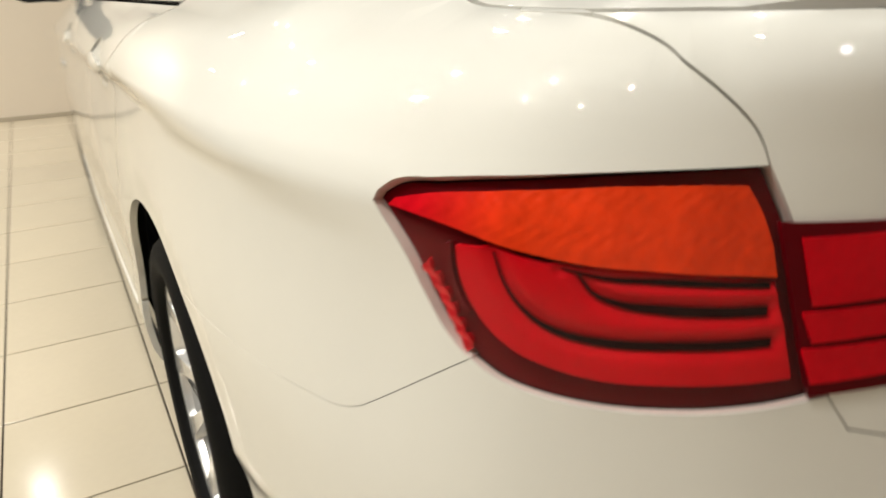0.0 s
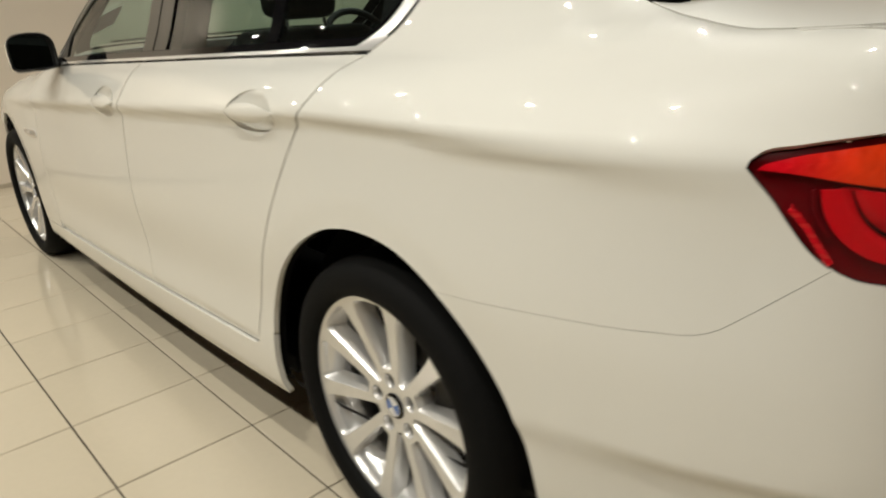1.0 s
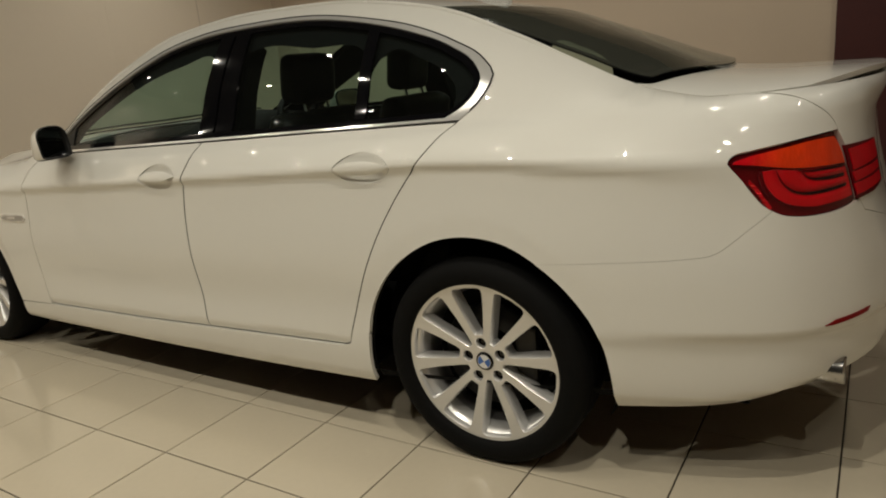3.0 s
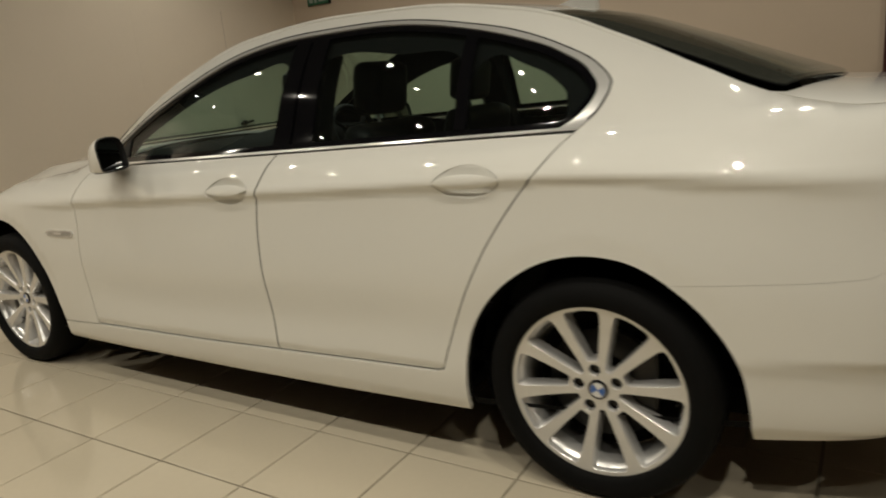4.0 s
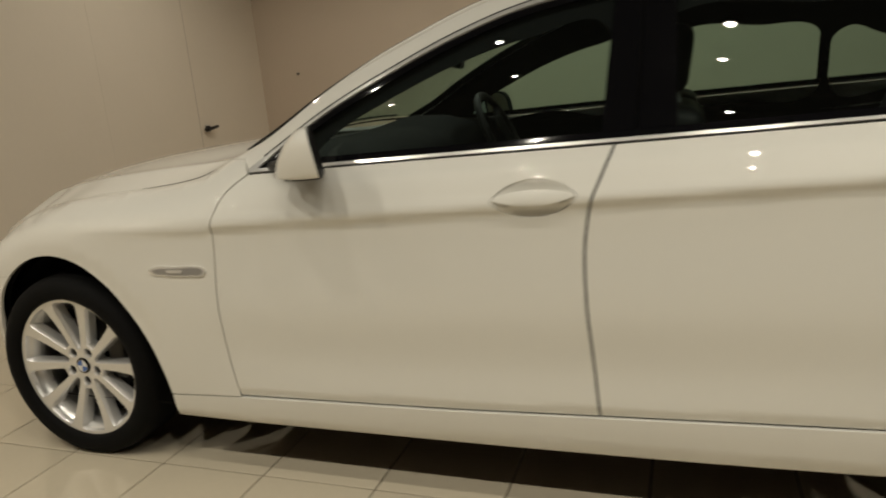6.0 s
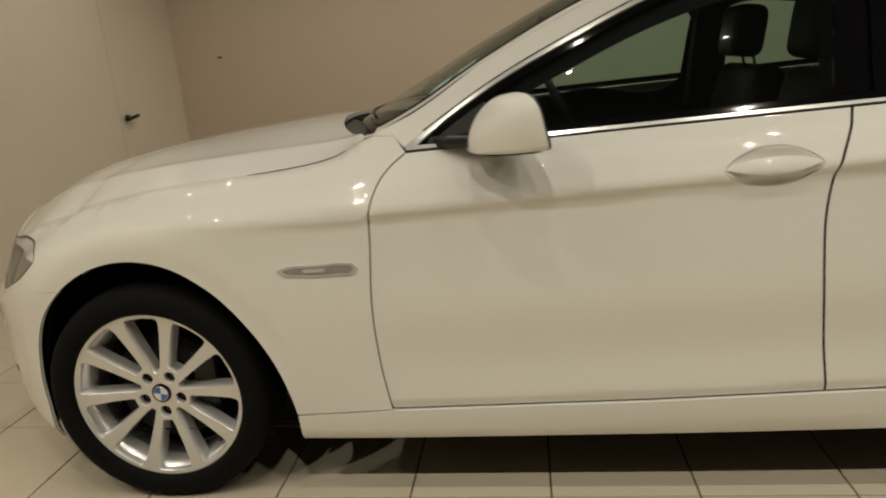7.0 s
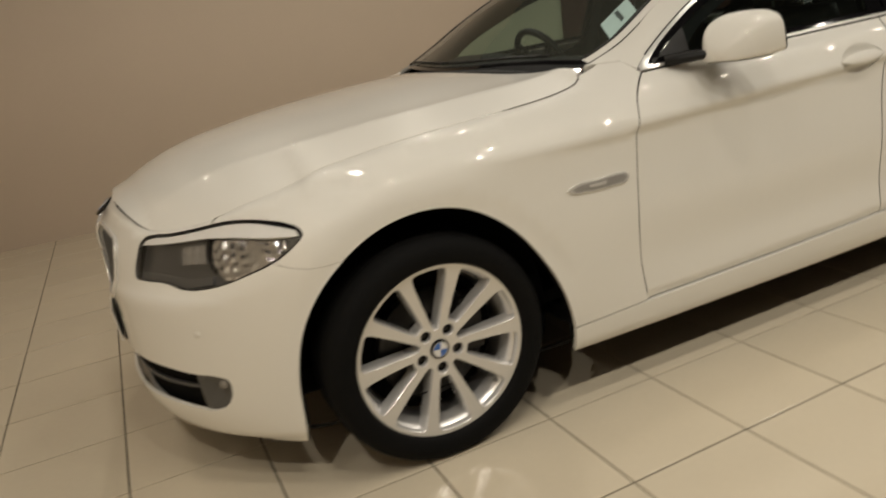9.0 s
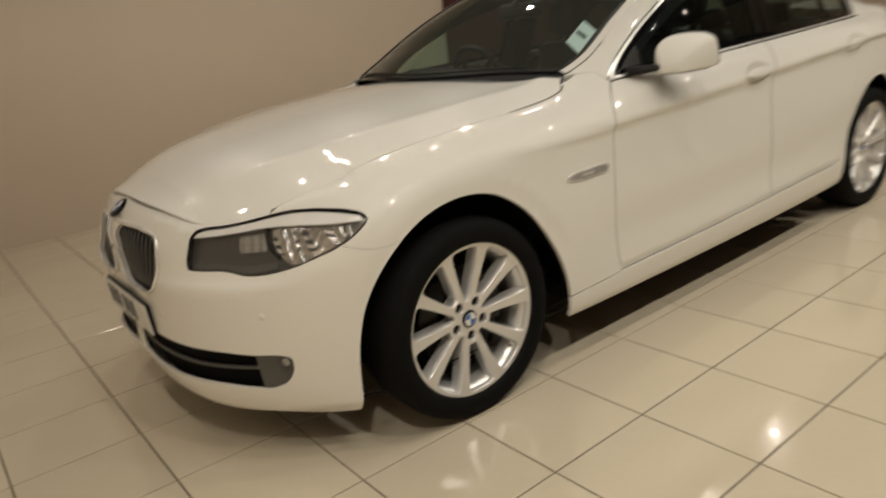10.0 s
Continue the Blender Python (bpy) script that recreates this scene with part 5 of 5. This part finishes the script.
OPENINGS = (spline([(-0.505, 1.003), (-0.10, 1.010), (0.315, 1.018), (0.338, 1.040), (0.352, 1.285), (0.330, 1.312), (0.15, 1.296), (-0.05, 1.245), (-0.25, 1.165), (-0.44, 1.066)], 90, closed=True),
            spline([(0.535, 0.996), (0.78, 1.000), (1.020, 1.004), (1.040, 1.022), (1.052, 1.235), (1.036, 1.268), (0.80, 1.312), (0.520, 1.322), (0.484, 1.308), (0.476, 1.260), (0.482, 1.012)], 90, closed=True),
            spline([(1.130, 1.006), (1.300, 1.012), (1.330, 1.025), (1.385, 1.110), (1.378, 1.150), (1.330, 1.200), (1.240, 1.245), (1.140, 1.277), (1.119, 1.268), (1.116, 1.022)], 90, closed=True))
lining = lift("pillar_lining", [join(frame_lo, frame_hi[::-1])] + [sz(hole) for hole in OPENINGS], skin, TRIM, car, offset=-0.022, flange=0.0, step=0.03)
both(lining)
post = lift("centre_post", [sz([(0.35, 0.94), (0.505, 0.94), (0.485, 1.39), (0.36, 1.39)])], skin, TRIM, car, offset=-0.045, flange=0.0, solid=0.07, step=0.04)
both(post)
lift("parcel_shelf", [[(1.30, -0.70), (2.02, -0.58), (2.02, 0.58), (1.30, 0.70)]], lambda q: np.stack([q[:, 0], q[:, 1], 1.035 + 0 * q[:, 0]], 1), TRIM, car, flange=0.0, step=0.08)
boxpart("cabin_floor", (0.2, 0, 0.32), (2.6, 1.5, 0.04), SHELL, car)
sheet = lift("paper_sheet", [[(-0.680, -0.682), (-0.555, -0.668), (-0.515, -0.575), (-0.640, -0.588)]], lambda q: canopy(q) - (0, 0, 0.012), PAPER, car, "pale blue paper sheet behind the windscreen", flange=0.0, step=0.03)
lift("paper_print", [[(-0.610, -0.657), (-0.593, -0.653), (-0.570, -0.592), (-0.587, -0.594)]], lambda q: canopy(q) - (0, 0, 0.0105), INK, sheet, flange=0.0, step=0.03)


# --- wheels: tyre, rim, spokes, cap, bolts, brake
RIM_R, OPEN_R = 0.2462, 0.2372


def face_y(r):
    """The dished front of the wheel."""
    return -0.0645 - 0.0265 * (np.asarray(r) / 0.2462) ** 1.7


def wheel_front(q):
    q = np.atleast_2d(np.asarray(q, float))
    return np.stack([q[:, 0], face_y(np.hypot(q[:, 0], q[:, 1])), q[:, 1]], 1)


def cast_face(hub):
    """The casting: a dished disc with ten openings between straight spokes and five bolt pockets, split into rim, spokes and hub."""
    turn = np.linspace(0, 2 * np.pi, 56, endpoint=False)
    soft = lambda a, n: np.sign(a) * np.abs(a) ** (2 / n)
    holes = []
    for k in range(10):
        mid, r_in = k * np.pi / 5, 0.084 if k % 2 == 0 else 0.060
        u, v = soft(np.cos(turn), 9.0), soft(np.sin(turn), 10.0)
        r = r_in + (v + 1) / 2 * (OPEN_R - r_in)
        width = np.interp(r, [0.06, 0.10, 0.15, 0.20, 0.2372], [0.0100, 0.0112, 0.0132, 0.0164, 0.0196])
        a = mid + u * (np.pi / 10 - np.arcsin(width / r))
        holes.append((np.stack([r * np.cos(a), r * np.sin(a)], 1), ((0.0012, 0.0012), (0.0035, 0.020), (0.0055, 0.044)), mid))
    for k in range(5):
        a = k * 2 * np.pi / 5
        ring = np.linspace(0, 2 * np.pi, 24, endpoint=False)
        holes.append((np.stack([0.0575 * np.cos(a) + 0.0176 * np.cos(ring), 0.0575 * np.sin(a) + 0.0176 * np.sin(ring)], 1), ((0.0014, 0.0014), (0.0016, 0.018)), a))
    ring = np.linspace(0, 2 * np.pi, 160, endpoint=False)
    loops = [np.stack([RIM_R * np.cos(ring), RIM_R * np.sin(ring)], 1)]
    for i, (loop, _, _) in enumerate(holes):
        holes[i] = (loop if area(loop) > 0 else loop[::-1],) + holes[i][1:]
        loops.append(holes[i][0][::-1])
    v, f, rings = fill(loops, 0.010)
    a, b, c = v[f[0]]
    if (b[0] - a[0]) * (c[1] - a[1]) - (b[1] - a[1]) * (c[0] - a[0]) < 0:
        f = f[:, ::-1]
    sector = lambda q: np.floor(np.arctan2(q[:, 1], q[:, 0]) / (np.pi / 5)).astype(int) % 10
    mid = v[f].mean(1)
    r_mid = np.hypot(mid[:, 0], mid[:, 1])
    piece = np.where(r_mid > OPEN_R, 10, np.where(r_mid < 0.0595, 11, sector(mid)))
    place, shade = wheel_front(v), surface_normals(wheel_front, v)
    walls = {k: ([], []) for k in range(12)}
    for (loop, steps, at), ring in zip(holes, rings[1:]):
        base = v[ring]
        loop = base[::-1] if area(base) < 0 else base
        rows = [np.stack([loop[:, 0], face_y(np.hypot(*loop.T)), loop[:, 1]], 1)]
        for d, deep in steps:
            q = inset(loop, d)
            rows.append(np.stack([q[:, 0], face_y(np.hypot(*loop.T)) + deep, q[:, 1]], 1))
        n = len(loop)
        owner = sector(loop + 1e-6) if len(steps) == 3 else np.full(n, 11)
        for j in range(n):
            j2 = (j + 1) % n
            vs, fs = walls[int(owner[j])]
            for up, low in zip(rows, rows[1:]):
                k = len(vs)
                vs += [up[j], up[j2], low[j2], low[j]]
                fs.append((k, k + 1, k + 2, k + 3))
    for k in range(12):
        pick = f[piece == k]
        used, back = np.unique(pick, return_inverse=True)
        back = back.reshape(-1, 3)
        vs, fs = walls[k]
        bm = bmesh.new()
        made = [bm.verts.new(p) for p in vs]
        for t in fs:
            bm.faces.new([made[i] for i in t])
        bmesh.ops.remove_doubles(bm, verts=bm.verts[:], dist=1e-5)
        bm.verts.index_update()
        wall_v, wall_f = [tuple(p.co) for p in bm.verts], [tuple(p.index for p in t.verts) for t in bm.faces]
        bm.free()
        m = len(used)
        link_mesh(("spoke" if k < 10 else "rim" if k == 10 else "hub_face"), [*place[used]] + wall_v, [tuple(t) for t in back] + [tuple(m + i for i in t) for t in wall_f], ALLOY, hub,
                  "" if k < 10 else "silver alloy rim" if k == 10 else "silver hub with five bolt pockets", normals=[*shade[used]] + [(0, 0, 0)] * len(wall_v))


def wheel():
    """A wheel round the origin, its face towards -y; 18 inch rim with five pairs of spokes."""
    hub = new("wheel")
    hub.parent = car
    prof = [(0.246, -0.070), (0.2535, -0.092), (0.258, -0.104), (0.266, -0.108), (0.280, -0.1125), (0.298, -0.1115), (0.315, -0.104), (0.326, -0.090), (0.332, -0.070), (0.334, -0.040), (0.334, 0.04), (0.332, 0.07), (0.322, 0.10),
            (0.29, 0.116), (0.262, 0.11), (0.246, 0.09)]
    v, f = lathe(prof, 96)
    v = [(x, y, max(z, -HUB_Z + 0.0015)) for x, y, z in v]
    tyre = link_mesh("tyre", v, f, RUBBER, hub, "black low-profile tyre")
    for dy in (-0.045, 0.0, 0.045):
        gv, gf = lathe([(0.3345, dy - 0.004), (0.331, dy - 0.003), (0.331, dy + 0.003), (0.3345, dy + 0.004)], 64)
        link_mesh("tread_groove", [(x, y, max(z, -HUB_Z + 0.001)) for x, y, z in gv], gf, SHELL, hub)
    lip = [(0.2462, -0.0908), (0.2478, -0.0905), (0.2490, -0.0890), (0.2492, -0.0850), (0.2470, -0.078)]
    v, f = lathe(lip, 96)
    link_mesh("rim_lip", v, [q[::-1] for q in f], ALLOY, hub)
    v, f = lathe([(0.2470, -0.078), (0.232, -0.072), (0.224, -0.050), (0.216, -0.022)], 96)
    link_mesh("rim_step", v, [q[::-1] for q in f], ALLOY, hub)
    # deeper barrel, its shade put into the alloy's grey
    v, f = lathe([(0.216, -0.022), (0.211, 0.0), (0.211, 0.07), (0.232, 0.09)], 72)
    link_mesh("barrel", v, [q[::-1] for q in f], BARREL, hub, "wheel barrel, its alloy darkened for shade")
    cast_face(hub)
    v, f = lathe([(0.0, -0.0700), (0.024, -0.0698), (0.0275, -0.0686), (0.0290, -0.066), (0.0290, -0.056)], 40)
    cap = link_mesh("centre_cap", v, [q[::-1] for q in f], GLOSSBLACK, hub, "round centre cap with blue and white fields")
    for q in range(4):
        pts = [(0, -0.0712, 0)] + [(0.0205 * math.cos(a), -0.0710, 0.0205 * math.sin(a)) for a in np.linspace(q * math.pi / 2 + 0.15, (q + 1) * math.pi / 2 + 0.15, 9)]
        link_mesh("cap_field", pts, [tuple(range(10))], BLUE if q % 2 else WHITE, hub, smooth=False)
    v, f = lathe([(0.0205, -0.0706), (0.0213, -0.0718), (0.0221, -0.0706)], 32)
    link_mesh("cap_ring", v, f, CHROME, hub)
    for b in range(5):
        ang = 2 * math.pi * b / 5
        bx, bz = 0.0575 * math.cos(ang), 0.0575 * math.sin(ang)
        v, f = lathe([(0.0168, -0.048), (0.0, -0.046)], 20)
        link_mesh("bolt_seat", [(x + bx, y, z + bz) for x, y, z in v], f, SHELL, hub)
        v, f = lathe([(0.0, -0.0530), (0.0070, -0.0530), (0.0080, -0.0515), (0.0080, -0.046)], 6)
        link_mesh("wheel_bolt", [(x + bx, y, z + bz) for x, y, z in v], [q[::-1] for q in f], IRON, hub, smooth=False)
    v, f = lathe([(0.09, -0.016), (0.158, -0.016), (0.160, -0.012), (0.160, 0.01)], 64)
    link_mesh("brake_disc", v, [q[::-1] for q in f], IRON, hub, "worn steel brake disc")
    boxpart("brake_caliper", (0.125, 0.0, 0.03), (0.07, 0.07, 0.17), IRON, hub, bevel=0.012)
    v, f = lathe([(0.215, 0.03), (0.02, 0.035)], 48)
    link_mesh("inner_face", v, [q[::-1] for q in f], SHELL, hub)
    v, f = lathe([(0.0035, -0.098), (0.0035, -0.085)], 8)
    link_mesh("valve", [(x + 0.19, y + 0.02, z - 0.10) for x, y, z in v], f, BLACK, hub)
    return hub


first = wheel()
spins = {(-1, -1): (-AXLE, -0.803, 16.0), (1, -1): (AXLE, -0.802, -26.5), (-1, 1): (-AXLE, 0.803, 40.0), (1, 1): (AXLE, 0.802, 5.0)}
for (ex, ey), (x, y, spin) in spins.items():
    w = first if (ex, ey) == (-1, -1) else copy_thing(first, Matrix())
    w.matrix_basis = pose(x, y, HUB_Z, 0, 0, 0 if ey < 0 else 180)
    # the tyres stay flat on the floor, the metal is turned
    for child in w.children:
        if child.name.split(".")[0] not in ("tyre", "tread_groove", "brake_caliper", "inner_face"):
            child.matrix_basis = pose(0, 0, 0, 0, spin, 0) @ Matrix.Diagonal((1.025, 1, 1.025, 1))


# ---------------------------------------------------------------- the room
x0, x1, y0, y1, zc = ROOM
T = 0.18


def wall(name, c, size, mat, label):
    ob = boxpart(name, c, size, mat, None, bevel=0.0)
    return tagged(ob, label, "wall", kind="structure")


wall("wall_north", ((x0 + x1) / 2, y1 + T / 2, zc / 2), (x1 - x0 + 2 * T, T, zc), WALL, "beige painted plaster wall behind the car")
wall("wall_west", (x0 - T / 2, (y0 + y1) / 2, zc / 2), (T, y1 - y0, zc), WALL_PALE, "pale painted wall with a door")
wall("wall_east", (x1 + T / 2, (y0 + y1) / 2, zc / 2), (T, y1 - y0, zc), WALL, "plain beige painted wall")
wall("wall_south", ((x0 + x1) / 2, y0 - T / 2, zc / 2), (x1 - x0 + 2 * T, T, zc), CHARCOAL, "plain dark grey wall")
ceiling = tagged(boxpart("ceiling", ((x0 + x1) / 2, (y0 + y1) / 2, zc + T / 2), (x1 - x0 + 2 * T, y1 - y0 + 2 * T, T), CEIL, None, bevel=0.0), "dark painted ceiling with recessed spotlights", "ceiling", kind="structure")
floor = tagged(boxpart("floor", ((x0 + x1) / 2, (y0 + y1) / 2, -0.055), (x1 - x0 + 2 * T, y1 - y0 + 2 * T, 0.10), GROUT, None, bevel=0.0), "cream glazed floor tiles with dark joints", "floor", kind="structure")

# maroon panel on the back wall
panel = thing("wall_panel", "dark maroon panel on the beige wall", "wall panel", (0, 0, 0))
boxpart("panel_board", ((2.15 + x1) / 2, y1 - 0.03, zc / 2), (x1 - 2.15 - 0.01, 0.055, zc - 0.01), MAROON, panel, bevel=0.004)

# tiles: columns 0.4 m wide; rows of 0.382 m with one wider row that runs under the car
G, J = 0.4, 0.0050
OX = -1.172
ROWS = [-0.910 - 0.3825 * k for k in range(14, -1, -1)] + [-0.475 + 0.3840 * k for k in range(12)]


def tile_mesh(depth):
    bm = bmesh.new()
    hx, hy, b, t = G / 2 - J / 2, depth / 2 - J / 2, 0.0022, 0.0052
    ring = ((-1, -1), (1, -1), (1, 1), (-1, 1))
    lo = [bm.verts.new((sx * hx, sy * hy, -t)) for sx, sy in ring]
    mid = [bm.verts.new((sx * hx, sy * hy, -0.0012)) for sx, sy in ring]
    up = [bm.verts.new((sx * (hx - b), sy * (hy - b), 0.0)) for sx, sy in ring]
    for i in range(4):
        j = (i + 1) % 4
        bm.faces.new((lo[i], lo[j], mid[j], mid[i]))
        bm.faces.new((mid[i], mid[j], up[j], up[i]))
    bm.faces.new(up)
    me = bpy.data.meshes.new("tile")
    bm.to_mesh(me)
    bm.free()
    me.materials.append(TILE)
    return me


def build_tiles():
    meshes = {}
    rnd = random.Random(4)
    rest_v, rest_f = [], []
    for i in range(math.floor((x0 - OX) / G), math.ceil((x1 - OX) / G)):
        for ya, yb in zip(ROWS, ROWS[1:]):
            cx, cy, depth = OX + (i + 0.5) * G, (ya + yb) / 2, round(yb - ya, 4)
            if -3.6 < cx < 3.2 and -2.6 < cy < 3.6:
                ob = new("tile", meshes.setdefault(depth, tile_mesh(depth) if depth not in meshes else None))
                ob.parent = floor
                ob.matrix_basis = pose(cx, cy, rnd.uniform(-0.0004, 0.0), rnd.uniform(-0.04, 0.04), rnd.uniform(-0.04, 0.04), rnd.choice((0, 180)))
            else:
                k, hx, hy = len(rest_v), G / 2 - J / 2, depth / 2 - J / 2
                rest_v += [(cx + sx * hx, cy + sy * hy, z) for z in (0, -0.005) for sx, sy in ((-1, -1), (1, -1), (1, 1), (-1, 1))]
                rest_f += [(k, k + 1, k + 2, k + 3), (k + 4, k + 5, k + 1, k), (k + 5, k + 6, k + 2, k + 1), (k + 6, k + 7, k + 3, k + 2), (k + 7, k + 4, k, k + 3)]
    rest = link_mesh("outer_tiles", rest_v, rest_f, TILE, floor, smooth=False)
    rest["kind"] = "stuff"


build_tiles()


# ---------------------------------------------------------------- fittings of the room
# baseboards
for name, c, size in (("baseboard_west", (x0 + 0.008, (y0 + y1) / 2, 0.016), (0.012, y1 - y0 - 0.04, 0.032)),):
    tagged(boxpart(name, c, size, SKIRT, None, bevel=0.003), "low cream skirting along the pale wall", "skirting", kind="structure")

# flush door in the west wall
door_1 = thing("door_1", "flush painted door with a black handle", "door", kind="structure")
boxpart("door_leaf", (x0 - 0.002, 2.02, 1.03), (0.006, 1.02, 2.04), WALL_PALE, door_1, bevel=0.001)
boxpart("door_gap", (x0 + 0.0005, 2.537, 1.03), (0.004, 0.007, 2.04), JOINT, door_1, bevel=0.001)
boxpart("handle_plate", (x0 + 0.016, 2.62, 0.94), (0.014, 0.05, 0.05), METALBLACK, door_1, bevel=0.004)
tube("handle_lever", [(x0 + 0.02, 2.57, 0.935), (x0 + 0.055, 2.58, 0.937), (x0 + 0.06, 2.62, 0.942), (x0 + 0.06, 2.70, 0.952)], 0.014, METALBLACK, door_1)

# exit sign and a small wall hook on the back wall
sign = thing("exit_sign", "small green exit sign on the beige wall", "exit sign")
boxpart("sign_body", (-3.100, y1 - 0.016, 2.155), (0.31, 0.030, 0.115), METALBLACK, sign, bevel=0.004)
boxpart("sign_face", (-3.100, y1 - 0.033, 2.155), (0.295, 0.006, 0.10), SIGNGREEN, sign, bevel=0.002)
for dx, w, h in ((-0.095, 0.05, 0.055), (-0.03, 0.035, 0.06), (0.055, 0.085, 0.05), (0.115, 0.02, 0.05)):
    boxpart("sign_mark", (-3.100 + dx, y1 - 0.0375, 2.155), (w, 0.003, h), SIGNWHITE, sign, bevel=0.001)
hook = thing("wall_hook", "small dark metal hook on the wall", "hook")
boxpart("hook_plate", (-3.08, y1 - 0.006, 1.358), (0.030, 0.012, 0.014), FOGGREY, hook, bevel=0.003)

# ceiling spotlights
def spotlight_fitting():
    ob = thing("ceiling_spotlight", "small round recessed ceiling spotlight", "spotlight", group="ceiling spotlights")
    v, f = lathe([(0.050, 0.0), (0.050, -0.005), (0.040, -0.008), (0.034, -0.004), (0.032, 0.0)], 28, axis="z")
    link_mesh("trim_ring", v, f, CHROME, ob)
    v, f = lathe([(0.0, -0.001), (0.032, -0.001)], 28, axis="z")
    link_mesh("lamp_face", v, f, SPOTGLOW, ob)
    return ob


fit_0 = spotlight_fitting()
for i, (sx, sy, watts) in enumerate(SPOTS):
    ob = fit_0 if i == 0 else copy_thing(fit_0, Matrix())
    ob.matrix_basis = pose(sx, sy, ROOM[4] - 0.0005)
